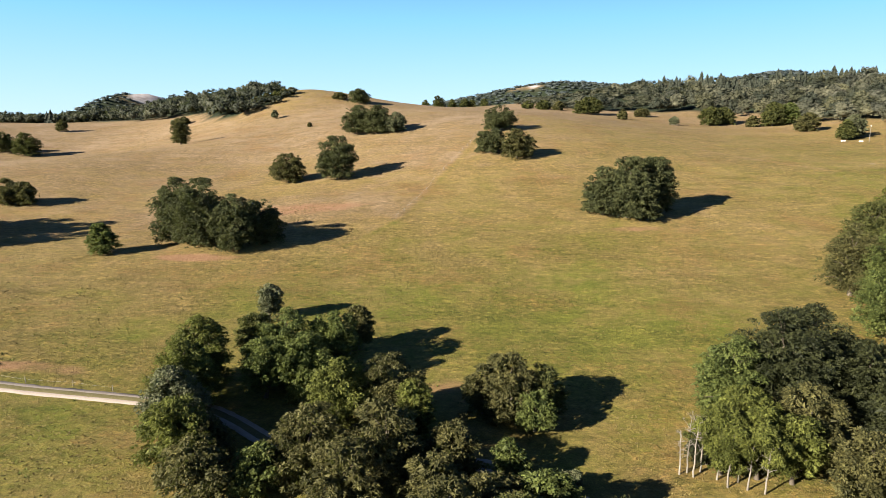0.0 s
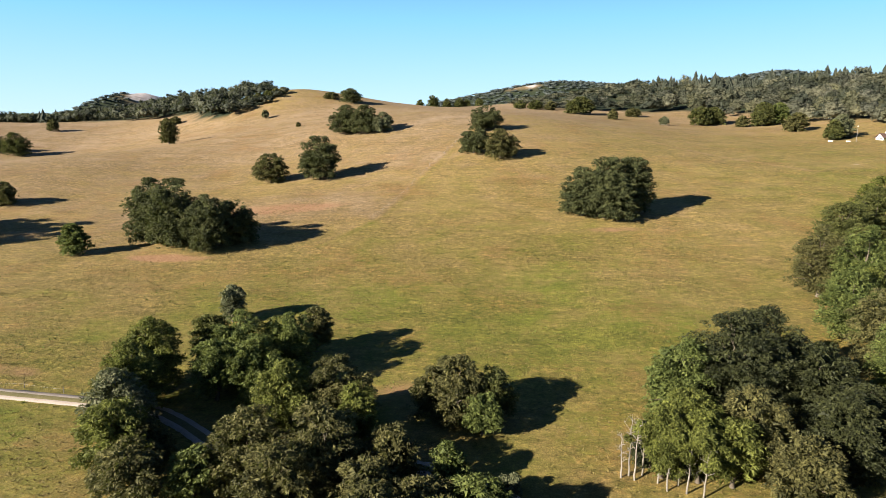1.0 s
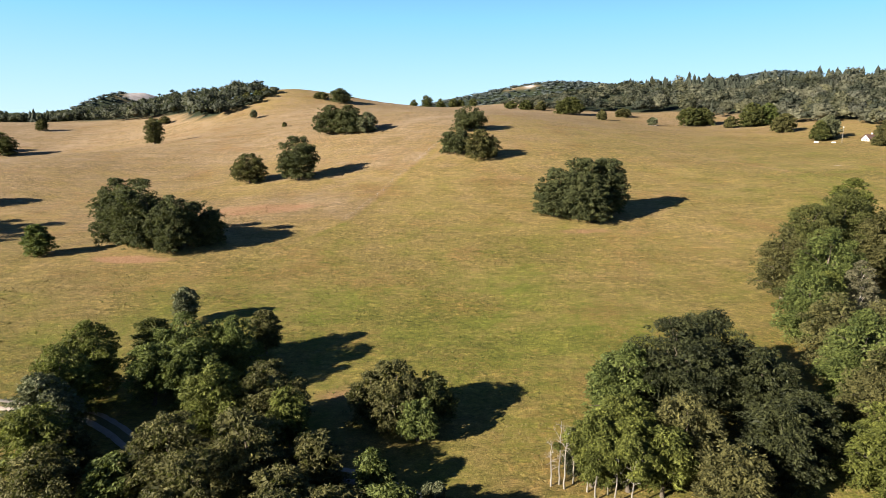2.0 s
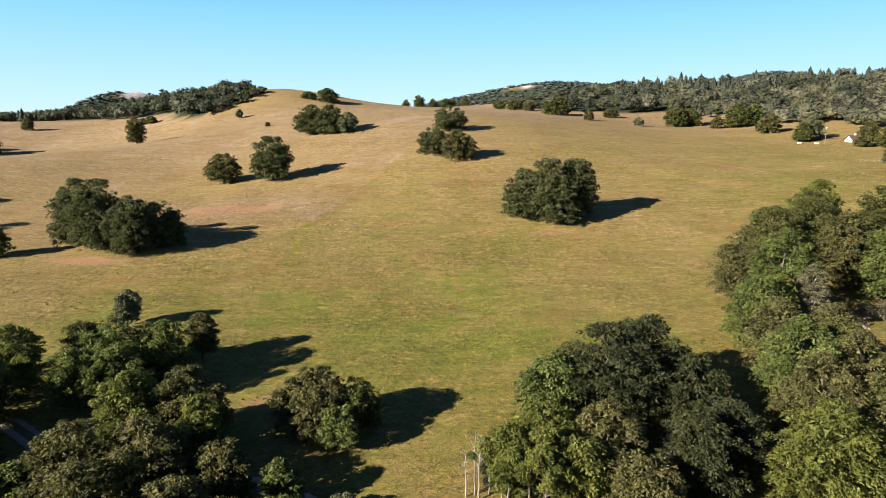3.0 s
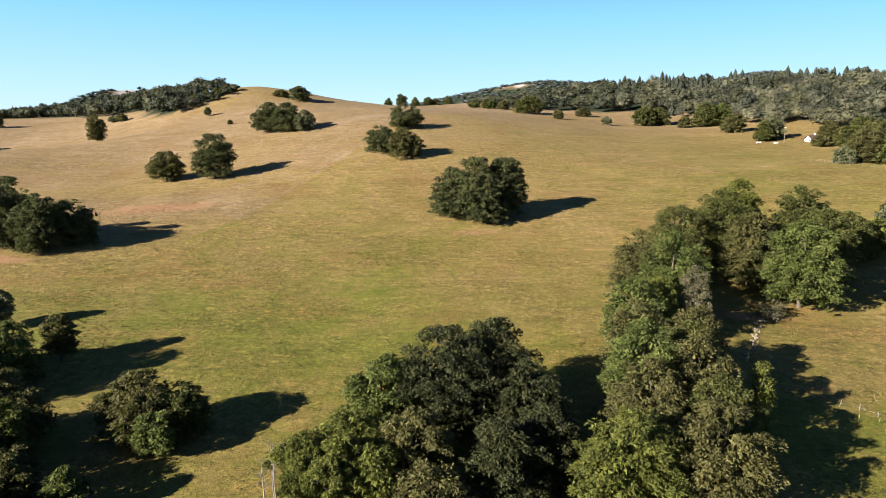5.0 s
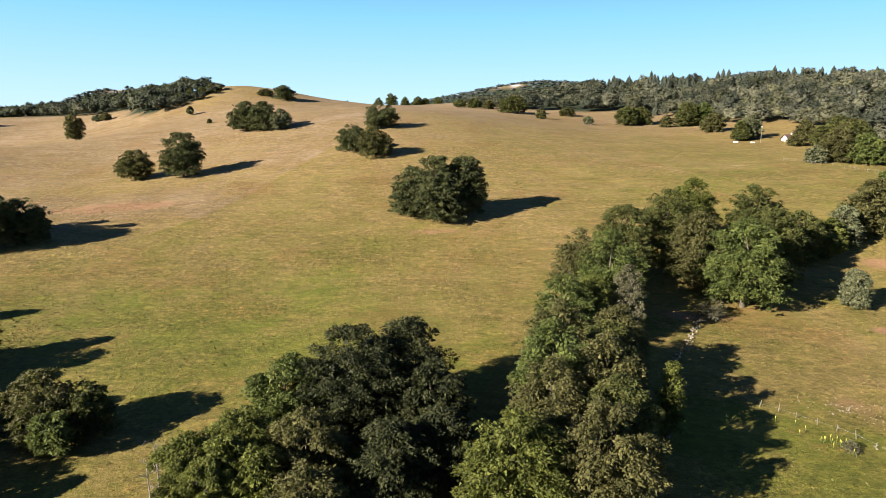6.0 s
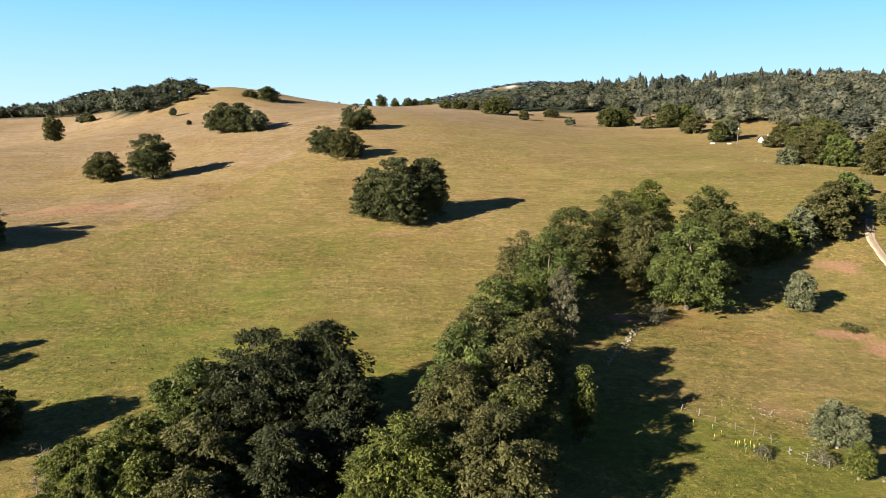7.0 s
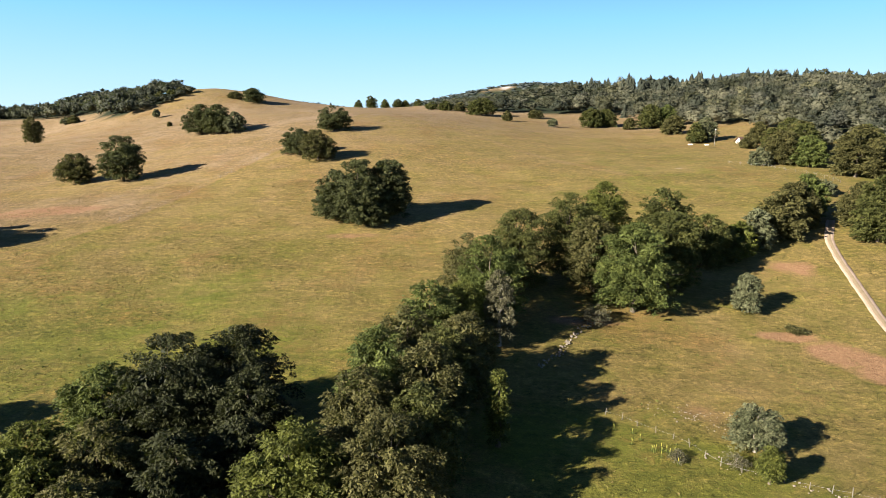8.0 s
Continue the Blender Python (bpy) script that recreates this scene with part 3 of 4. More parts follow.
HEDGE_ROW = [
    (65, 64, 12.0, 6.2, "dome", "yellow"), (74.5, 64, 12.6, 6.4, "dome", "olive"), (70.5, 74, 12.6, 5.6, "dome", "olive"), (72, 81, 14.6, 5.8, "dome", "green"), (78, 79, 13.6, 5.8, "dome", "olive"), (77.5, 70.5, 12.4, 5.2, "dome", "beech"), (70, 68, 10.5, 4.6, "dome", "olive"),
    (75, 92, 13.4, 5.8, "dome", "olive"), (83, 92, 12.5, 5.4, "dome", "olive"), (80, 86.5, 12.6, 5.2, "dome", "beech"), (78, 105, 13.0, 5.8, "dome", "green"), (83, 108.5, 11.5, 4.4, "dome", "yellow"), (88.5, 118, 17.0, 7.2, "dome", "green"),
    (85, 126, 15.0, 6.4, "dome", "olive"), (96, 138, 17.0, 8.0, "dome", "beech"), (108.5, 145, 18.6, 8.4, "dome", "beech"),
]
GREAT_TREES = [
    (117.5, 126.5, 17.4, 8.2, "dome", "green"), (120, 161, 17.4, 7.0, "dome", "yellow"),
    (134, 157, 16.4, 8.2, "dome", "beech"), (128.5, 139, 16.2, 7.4, "dome", "beech"), (141, 151, 12.0, 6.2, "dome", "beech"), (112, 136, 16.0, 7.0, "dome", "olive"),
]
LANE_HEDGE = [
    (151.5, 156, 8.6, 4.4, "dome", "yellow"), (158, 161, 9.7, 4.8, "dome", "grey"), (167, 166, 12.6, 6.8, "dome", "olive"), (175, 174, 12.0, 6.0, "dome", "olive"), (181, 180, 12.2, 6.0, "dome", "green"),
    (189, 161.7, 16.6, 7.2, "dome", "beech"), (197, 158, 14.0, 6.5, "dome", "green"), (198, 202.6, 4.8, 5.0, "bush", "grey"), (147, 153, 8.0, 4.6, "dome", "beech"), (191, 172, 12.0, 6.0, "dome", "olive"),
]
PASTURE_TREES = [
    (-156, 377, 15.4, 5.8, "dome", "olive"), (-302, 504, 9.2, 5.4, "dome", "olive"), (-272, 414, 15.0, 9.0, "dome", "beech"), (-293, 420, 13.3, 7.9, "dome", "beech"),
    (-150.6, 214, 8.7, 5.6, "dome", "olive"), (-144.7, 215, 7.8, 4.8, "dome", "olive"), (-86.7, 156, 7.9, 4.3, "dome", "green"), (-72.3, 168, 17.4, 7.6, "dome", "field"),
    (-62.5, 162.5, 18.2, 8.6, "dome", "field"), (-54.0, 159.5, 14.2, 7.2, "dome", "field"), (-48.6, 165, 12.0, 6.4, "dome", "field"), (-67, 165, 15, 7, "dome", "field"), (-62.6, 253.5, 11.8, 7.8, "dome", "olive"),
    (-42.2, 249.8, 17.0, 9.0, "egg", "field"), (-141, 172, 18, 9, "dome", "beech"), (-136, 160, 17, 8.5, "dome", "beech"), (-150, 180, 15, 8, "dome", "beech"),
]
SLOPE_TREES = [
    (-45.2, 341, 14.6, 9.8, "dome", "field"), (-35.0, 335, 14.4, 8.8, "dome", "field"), (-24.6, 331, 10.2, 6.2, "dome", "grey"), (-66, 511, 11.4, 10.5, "dome", "field"),
    (-83, 520, 5.6, 7.0, "dome", "olive"), (27.8, 317, 12.0, 9.2, "dome", "field"), (20.0, 270, 10.8, 7.4, "dome", "field"), (30.6, 261.0, 11.4, 8.0, "dome", "olive"),
    (49.4, 190, 14.6, 7.4, "dome", "field"), (55.8, 187, 18.0, 9.0, "egg", "field"), (64.4, 190.5, 17.2, 7.4, "egg", "field"), (59.0, 184.5, 14.0, 6.6, "dome", "field"), (-121.5, 462, 6.2, 2.9, "tall", "grey"), (-81, 387, 2.4, 1.6, "bush", "olive"),
]
WOOD_EDGE = [
    (110, 486, 12.5, 12.0, "dome", "beech"), (125, 446, 6.6, 4.0, "dome", "olive"), (151, 484, 6.5, 6.0, "dome", "olive"), (152, 419, 5.6, 3.6, "dome", "grey"),
    (178, 425, 12.2, 8.0, "dome", "beech"), (189, 429, 11.5, 8.0, "dome", "beech"), (199, 410, 7.1, 4.2, "dome", "olive"), (211, 408, 14.8, 8.0, "dome", "beech"),
    (222, 410, 13.6, 7.5, "dome", "green"), (212, 371, 10.6, 7.6, "dome", "olive"), (209, 329, 10.0, 5.0, "dome", "beech"), (216, 333, 12.2, 6.0, "dome", "grey"),
]
KNOLL_BUSHES = [
    (-150, 514, 6.5, 5.0, "dome", "olive"), (-143, 519, 7.0, 5.0, "dome", "olive"), (-136, 524, 6.5, 4.6, "dome", "beech"), (-131, 530, 6.0, 4.4, "dome", "olive"), (-156, 512, 5.5, 4.2, "dome", "grey"), (-126, 535, 5.2, 3.8, "dome", "olive"),
    (-168, 508, 6.0, 4.6, "dome", "grey"), (-205, 505, 6.0, 5.0, "dome", "olive"), (-213, 508, 5.2, 4.4, "dome", "grey"), (-6, 800, 17.5, 8, "dome", "beech"), (-22, 806, 13.1, 6, "dome", "beech"), (12, 798, 12.9, 6.5, "dome", "beech"), (27, 800, 12.8, 7.5, "dome", "beech"), (36, 802, 10.8, 6, "dome", "beech"), (52, 800, 11.1, 6.5, "dome", "beech"), (84, 536, 7.5, 6.5, "dome", "beech"), (96, 530, 7.0, 6.0, "dome", "olive"), (72, 545, 6.5, 6.0, "dome", "beech"),
]
LOWER_WOOD = [
    (224, 304, 6.5, 4.2, "dome", "olive"),
    (215, 260, 13.3, 8.5, "dome", "olive"), (206, 257, 6.6, 4.6, "dome", "grey"), (222, 251, 12.0, 6.8, "dome", "green"), (226, 229, 18.0, 9.0, "dome", "olive"),
    (236, 240, 17.0, 8.5, "dome", "beech"), (228, 268, 15.0, 8.0, "dome", "beech"), (237, 283, 14.0, 8.0, "dome", "olive"), (238, 212, 17.0, 8.5, "dome", "green"), (243, 305, 13, 7, "dome", "beech"), (235, 317, 10, 5.5, "dome", "olive"), (233, 300, 9.5, 5.5, "dome", "beech"),
]


def plant(rows, seed, density, size, group):
    for k, (x, y, H, R, shape, leaf) in enumerate(rows):
        bush = H < 4.9
        sprays = int(np.clip(0.92 * density * (R * H) ** 0.85 * 10, 1500, 52000))
        make_tree("bush" if bush else NAME[leaf], x, y, H, R, shape, leaf, seed + k, LABEL[leaf].replace("tree", "bush") if bush else LABEL[leaf], sprays, size, category="bush" if bush else "tree", group=group)


plant(COPSE, 100, 56, 0.30, "trees of the roadside copse")
plant(COPSE_FRONT, 120, 50, 0.31, "trees of the roadside copse")
plant(NEAR_ROW, 420, 14, 0.6, "trees of the roadside copse")
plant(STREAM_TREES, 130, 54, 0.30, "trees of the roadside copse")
plant(HEDGE_ROW, 160, 46, 0.31, "trees of the field boundary")
plant(GREAT_TREES, 178, 40, 0.40, "trees of the field boundary")
plant(LANE_HEDGE, 190, 31, 0.55, "trees along the lane")
plant(PASTURE_TREES, 220, 48, 0.39, "trees on the pasture")
plant(SLOPE_TREES, 250, 36, 0.46, "trees on the pasture")
plant(WOOD_EDGE, 280, 17, 0.8, "trees at the edge of the wood")
plant(KNOLL_BUSHES, 340, 12, 0.8, "bushes along the crest")
plant(LOWER_WOOD, 310, 24, 0.62, "trees at the edge of the wood")

# bushes on the meadow and at the hedge
make_tree("willow_bush", 140.4, 127.1, 7.6, 3.2, "bush", "grey", 401, "round silvery willow bush with a pale stem", 7000, 0.30, PALE_BARK, category="bush")
make_tree("willow_bush", 119, 80.1, 6.2, 3.4, "bush", "grey", 402, "loose silvery willow bush beside the fence", 11000, 0.22, PALE_BARK, lobe=0.55, category="bush")
make_tree("maple_bush", 117.5, 73.5, 4.6, 1.9, "tall", "yellow", 403, "small yellow-green maple sapling by the fence", 4500, 0.24, category="bush")
make_tree("willow_bush", 14.5, 63.6, 2.4, 1.5, "bush", "grey", 404, "low grey willow bush beside the track", 2000, 0.22, category="bush")
make_tree("thorn_bush", 108.5, 120.5, 3.8, 3.4, "bush", "dead", 405, "half-bare grey thorn bush beside the stones", 3600, 0.22, DEAD_WOOD, bare=0.3, category="bush")
make_tree("dead_tree", 89.6, 109.6, 13.2, 3.0, "bush", "dead", 406, "dying grey tree with thin leaves and bare twigs", 15000, 0.26, DEAD_WOOD, lobe=0.6, bare=0.12)
make_tree("maple_sapling", 86.8, 80.2, 10.0, 2.0, "bush", "yellow", 407, "bright yellow-green sapling at the hedge", 4200, 0.26, category="bush")
make_tree("withered_bush", 108.5, 78.0, 1.3, 1.4, "bush", "dead", 408, "low withered bush under the fence", 900, 0.18, DEAD_WOOD, bare=0.2, category="bush")
make_tree("withered_bush", 115.2, 76.8, 1.6, 1.7, "bush", "dead", 409, "low withered brushwood beside the fence", 1200, 0.18, DEAD_WOOD, bare=0.2, category="bush")
make_tree("dock_clump", 145.5, 118.5, 1.2, 2.2, "bush", "olive", 410, "dark clump of docks at the bare earth", 1400, 0.22, category="bush")


def birch(x, y, H, seed, lean, leafy):
    """A slim pale stem with rising twigs, bare or in leaf."""
    rng = np.random.RandomState(seed)
    tree = thing("birch_tree", x, y, top(x, y) - 0.1, rng.uniform(0, 360), "slim pale birch with yellow-green leaves" if leafy else "slim pale bare birch stem with dead twigs", "tree", "birches of the copse")
    path = [np.array([lean * (k / 8) ** 1.5 + rng.normal(0, 0.03), rng.normal(0, 0.04), H * k / 8]) for k in range(9)]
    v, f = tube(path, [0.095 * (1.1 - k / 8) + 0.012 for k in range(9)], 8)
    under(new("trunk", mesh_of("trunk", v, f, PALE_BARK)), tree)
    for k in range(14):
        h = rng.uniform(2.5, 7.8)
        a = path[int(h)] + (path[min(int(h) + 1, 8)] - path[int(h)]) * (h - int(h))
        ang, L = rng.uniform(0, 6.28), rng.uniform(0.4, 1.1)
        e = a + np.array([math.cos(ang) * L, math.sin(ang) * L, L * rng.uniform(0.2, 0.9)])
        twigs = [tube([a, (a + e) / 2 + [0, 0, 0.08], e], [0.035, 0.022, 0.008], 5)]
        for _ in range(4):
            b = a + (e - a) * rng.uniform(0.4, 0.95)
            twigs.append(tube([b, b + rng.normal(0, 0.3, 3) + [0, 0, 0.15]], [0.014, 0.005], 4))
        v, f = gather(twigs)
        under(new("branch", mesh_of("branch", v, f, DEAD_WOOD)), tree)
    if leafy:
        lobes = [(path[6][0] + rng.normal(0, 0.9), path[6][1] + rng.normal(0, 0.9), H * rng.uniform(0.55, 1.08), rng.uniform(0.5, 0.95)) for _ in range(14)]
        v, f, pick = leaf_cloud(rng, lobes, 3200, 0.27)
        under(new("crown", mesh_of("crown", v, f, LEAF["yellow"], np.repeat(rng.normal(0.5, 0.16, 14)[pick], 3))), tree)


for k, (x, y, H, lean) in enumerate([(28.6, 66.5, 8.0, 0.2), (29.0, 65.6, 7.0, -0.2), (31.4, 64.9, 7.2, 0.2), (31.9, 63.4, 6.8, 0.3), (33.6, 64.4, 7.0, -0.2), (34.0, 62.9, 6.6, 0.3), (27.6, 66.2, 5.6, -0.3), (35.6, 62.2, 6.4, 0.2), (30.2, 66.6, 6.8, 0.1), (9.0, 78.0, 4.8, 0.2)]):
    birch(x, y, H, 500 + k, lean, k not in (0, 1, 6, 9))

# ---- woodland: crowns nobody could count ----
def clump(rng, x, y, z, r, tall, fine):
    """A lumpy leafy bough: corners and faces."""
    bm = bmesh.new()
    bmesh.ops.create_icosphere(bm, subdivisions=2 if fine else 1, radius=1.0)
    v = np.array([w.co[:] for w in bm.verts])
    f = np.array([[w.index for w in face.verts] for face in bm.faces])
    bm.free()
    v = v * (1 + rng.uniform(-0.20, 0.20, (len(v), 1)))
    return v * np.array([r, r, r * tall]) + np.array([x, y, z]), f


def skirts(rng, tiers):
    """Drooping tiers of a spruce one metre high."""
    pieces = []
    for k in range(tiers):
        h = 0.06 + 0.80 * k / tiers
        r = 0.30 * (1 - h) ** 0.9 + 0.012
        n = 11
        ang = np.arange(n) * 6.283 / n + rng.uniform(0, 6.28)
        reach = r * np.where(np.arange(n) % 2 == 0, 1.0, 0.62) * rng.uniform(0.8, 1.2, n)
        rim = np.stack([reach * np.cos(ang), reach * np.sin(ang), h + rng.uniform(-0.02, 0.02, n) - 0.03 * (1 - h)], 1)
        v = np.concatenate([rim, [[0, 0, min(1.0, h + 0.30 - 0.1 * h)]]])
        pieces.append((v, np.array([(i, (i + 1) % n, n) for i in range(n)])))
    return gather(pieces)


def woodland(name, label, spots, seed, boughs, sprays, leaf, cone_share, size_share, sink=0.0, mood=0.5, spread=0.3, breeds=(0.0, 1.0)):
    """One mesh of many crowns. spots: x, y, height, reach."""
    rng = np.random.RandomState(seed)
    kinds = []
    for k in range(14):
        if k >= 10:
            v, f = skirts(rng, 7)
            lobes = [w for w in crown_lobes(rng, "cone", 1.0, 0.2, 60, 0.05) if w[2] < 0.75]
        else:
            lobes = [(rng.uniform(-0.06, 0.06), rng.uniform(-0.06, 0.06), 0.52, 0.40)]
            turn = rng.uniform(0, 6.28)
            for i in range(boughs + 1):
                a, h = turn + 2.4 * i, (0.34, 0.50, 0.66, 0.80)[i % 4] + rng.uniform(-0.07, 0.07)
                r = 0.36 * math.sqrt(max(0.05, 1 - ((h - 0.46) / 0.48) ** 2)) * rng.uniform(0.7, 1.05)
                lobes.append((r * math.cos(a), r * math.sin(a), h, rng.uniform(0.09, 0.17)))
            v, f = gather([clump(rng, x, y, z, r * 0.68, 0.85, False) for x, y, z, r in lobes])
        v2, f2, _ = leaf_cloud(rng, lobes, sprays, size_share * (0.5 if k >= 10 else 1.0), 0.9, 0.1, 0.45)
        kinds.append((*gather([(v, f), (v2, f2)]), len(f)))
    verts, faces, tint, breed, smooth, at = [], [], [], [], [], 0
    for x, y, H, R in spots:
        spruce = rng.rand() < cone_share(x, y)
        k = rng.randint(10, 14) if spruce else rng.randint(0, 10)
        turn = rng.uniform(0, 6.28)
        c, s = math.cos(turn), math.sin(turn)
        p, f, solid = kinds[k]
        wide, tall = (1.9 * R, H * rng.uniform(0.75, 1.2)) if spruce else (2.1 * R, H)
        verts.append(np.stack([(p[:, 0] * c - p[:, 1] * s) * wide + x, (p[:, 0] * s + p[:, 1] * c) * wide + y, (p[:, 2] - sink) * tall + top(x, y) - 0.4], 1))
        faces.append(f + at)
        at += len(p)
        tint.append(np.full(len(p), rng.normal(0.05, 0.08) if spruce else rng.normal(mood, spread)))
        breed.append(np.full(len(p), 0.4 if spruce else rng.uniform(*breeds)))
        flag = np.zeros(len(f), bool)
        flag[:solid] = not spruce
        smooth.append(flag)
    me = mesh_of(name, np.concatenate(verts), np.concatenate(faces), LEAF[leaf], np.concatenate(tint))
    me.polygons.foreach_set("use_smooth", np.concatenate(smooth))
    me.attributes.new("breed", "FLOAT", "POINT").data.foreach_set("value", np.concatenate(breed).astype(np.float32))
    return tagged(new(name, me), label, "forest", kind="stuff")


def scatter(seed, x0, x1, y0, y1, gap, inside, H, R):
    rng = np.random.RandomState(seed)
    spots = []
    y = y0
    while y < y1:
        x = x0
        while x < x1:
            px, py = x + rng.uniform(-0.45, 0.45) * gap, y + rng.uniform(-0.45, 0.45) * gap
            if inside(px, py):
                k = rng.uniform(0.62, 1.25)
                spots.append((px, py, H * k, R * k * rng.uniform(0.85, 1.15)))
            x += gap
        y += gap
    return spots


def wood_side(y):
    """Western edge of the wood on the far slope."""
    return float(np.interp(y, WOOD_Y, WOOD_X))


def in_wood(x, y):
    glade = ((x - 240) / 11) ** 2 + ((y - 338) / 14) ** 2 < 1 or ((x - 150) / 30) ** 2 + ((y - 690) / 26) ** 2 < 1
    return x > wood_side(y) and not glade


def crest(x, y):
    """Spruces stand along the top of the ridge."""
    return float(np.clip((top(x, y) - 56) / 14, 0.05, 0.8)) * float(np.clip((x - 190) / 70, 0, 1))


def knoll_height(x):
    return float(np.interp(x, (-300, -175, -160, -145, -132), (11.5, 14.5, 14, 9, 6.5)))


near = scatter(11, 120, 430, 190, 540, 12.2, lambda x, y: in_wood(x, y) and x < 105 + 0.72 * y, 13.0, 6.9)
slope = scatter(12, 60, 700, 430, 800, 13.6, lambda x, y: in_wood(x, y) and not (x < 430 and y < 540) and x < 105 + 0.72 * y, 14, 8.2)
flank = [(x, y, H * knoll_height(x), R * (0.5 + 0.036 * knoll_height(x))) for x, y, H, R in scatter(13, -470, -120, 470, 720, 8.8, lambda x, y: bool(knoll_wooded(x, y)) and not knoll_wooded(x, y - 120) and x > -0.72 * y - 12, 1.0, 6.4)]
slope = [(x, y, H * float(np.interp(x, (60, 150, 280), (0.34, 0.42, 1.0))), R * float(np.interp(x, (60, 150, 270), (0.72, 0.8, 1.0)))) for x, y, H, R in slope]
woodland("woodland_edge", "mixed green woodland of beech and ash above the meadow", near, 21, 10, 720, "wood", lambda x, y: 0.03, 0.072, mood=0.36, spread=0.26)
woodland("woodland_slope", "mixed woodland with dark spruces on the far slope", slope, 22, 7, 290, "wood", crest, 0.10, mood=0.33, spread=0.24)
woodland("knoll_wood", "dark beech wood on the flank of the knoll", flank, 23, 6, 260, "wood", lambda x, y: 0.0 if x > -260 else 0.12, 0.10, mood=0.14, spread=0.12, breeds=(0.2, 0.75))
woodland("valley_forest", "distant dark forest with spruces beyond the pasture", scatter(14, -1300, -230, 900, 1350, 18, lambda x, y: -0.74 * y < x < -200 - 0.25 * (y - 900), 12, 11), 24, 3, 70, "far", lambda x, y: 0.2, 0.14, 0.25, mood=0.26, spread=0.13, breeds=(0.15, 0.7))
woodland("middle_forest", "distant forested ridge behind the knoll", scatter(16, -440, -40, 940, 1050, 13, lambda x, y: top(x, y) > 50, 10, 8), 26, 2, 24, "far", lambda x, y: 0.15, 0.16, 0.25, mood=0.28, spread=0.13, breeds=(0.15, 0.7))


def bare_top(x, y):
    """Rocky grass on the two mountain tops."""
    return ((x - 272) / 42) ** 2 + ((y - 2025) / 48) ** 2 < 1 or ((x + 1030) / 62) ** 2 + ((y - 2275) / 130) ** 2 < 1


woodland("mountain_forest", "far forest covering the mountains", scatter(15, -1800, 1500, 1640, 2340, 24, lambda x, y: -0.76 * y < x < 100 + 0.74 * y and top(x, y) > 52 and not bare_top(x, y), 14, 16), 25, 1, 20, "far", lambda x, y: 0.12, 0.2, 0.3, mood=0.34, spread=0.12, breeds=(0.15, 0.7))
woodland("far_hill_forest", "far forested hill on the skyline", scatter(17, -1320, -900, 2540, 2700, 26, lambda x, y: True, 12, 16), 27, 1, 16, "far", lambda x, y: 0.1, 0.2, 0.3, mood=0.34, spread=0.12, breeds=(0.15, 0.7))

# ---- tracks ----
def track(name, label, centre, width, mats, seed):
    """A worn cart track: two bare ruts and a grassy middle, laid along smooth points."""
    rng = np.random.RandomState(seed)
    c = np.array(centre, float)
    t = np.linspace(0, len(c) - 1, (len(c) - 1) * 10 + 1)
    pts = np.stack([np.interp(t, range(len(c)), c[:, k]) for k in (0, 1)], 1)
    for _ in range(6):
        pts[1:-1] = (pts[:-2] + 2 * pts[1:-1] + pts[2:]) / 4
    ob = thing(name, 0, 0, 0, 0, label, "track")
    ob["kind"] = "structure"
    across = [(-0.50, -0.30, "verge"), (-0.42, 0.05, "rut"), (-0.17, 0.05, "rut"), (-0.10, 0.09, "mid"), (0.10, 0.09, "mid"), (0.17, 0.05, "rut"), (0.42, 0.05, "rut"), (0.50, -0.30, "verge")]
    d = np.gradient(pts, axis=0)
    d /= np.linalg.norm(d, axis=1, keepdims=True)
    side = np.stack([d[:, 1], -d[:, 0]], 1)
    for part_name, cols, mat in (("rut", (0, 1, 2), mats[0]), ("grass_strip", (2, 3, 4, 5), mats[1]), ("rut", (5, 6, 7), mats[0])):
        verts, faces = [], []
        for i, p in enumerate(pts):
            for k in cols:
                u, lift, _ = across[k]
                wob = rng.uniform(-0.10, 0.10) if k in (0, 1, 6, 7) else rng.uniform(-0.04, 0.04)
                q = p + side[i] * (u * width + wob)
                verts.append((q[0], q[1], top(q[0], q[1]) + lift + 0.06))
        n = len(cols)
        for i in range(len(pts) - 1):
            for k in range(n - 1):
                faces.append((i * n + k, i * n + k + 1, (i + 1) * n + k + 1, (i + 1) * n + k))
        under(new(part_name, mesh_of(part_name, verts, faces, mat)), ob)
    return ob


track("gravel_road", "pale gravel farm track with two wheel ruts", [(-130, 88), (-95, 86.5), (-69, 85.2), (-58, 84.2), (-45, 82.9), (-33, 80.8), (-27, 76.8), (-22, 72.5), (-12, 69.5), (0, 69), (6, 67.5), (14, 62.5), (22, 52), (28, 40)], 3.1, (GRAVEL, VERGE), 61)
track("earth_lane", "sandy earth lane with worn wheel ruts", [(187, 178), (182.5, 171), (178, 163.5), (174, 152.5), (170.8, 142), (167.7, 132.4), (163.4, 120), (158, 100), (152, 78)], 2.4, (EARTH, LANE_MIDDLE), 62)


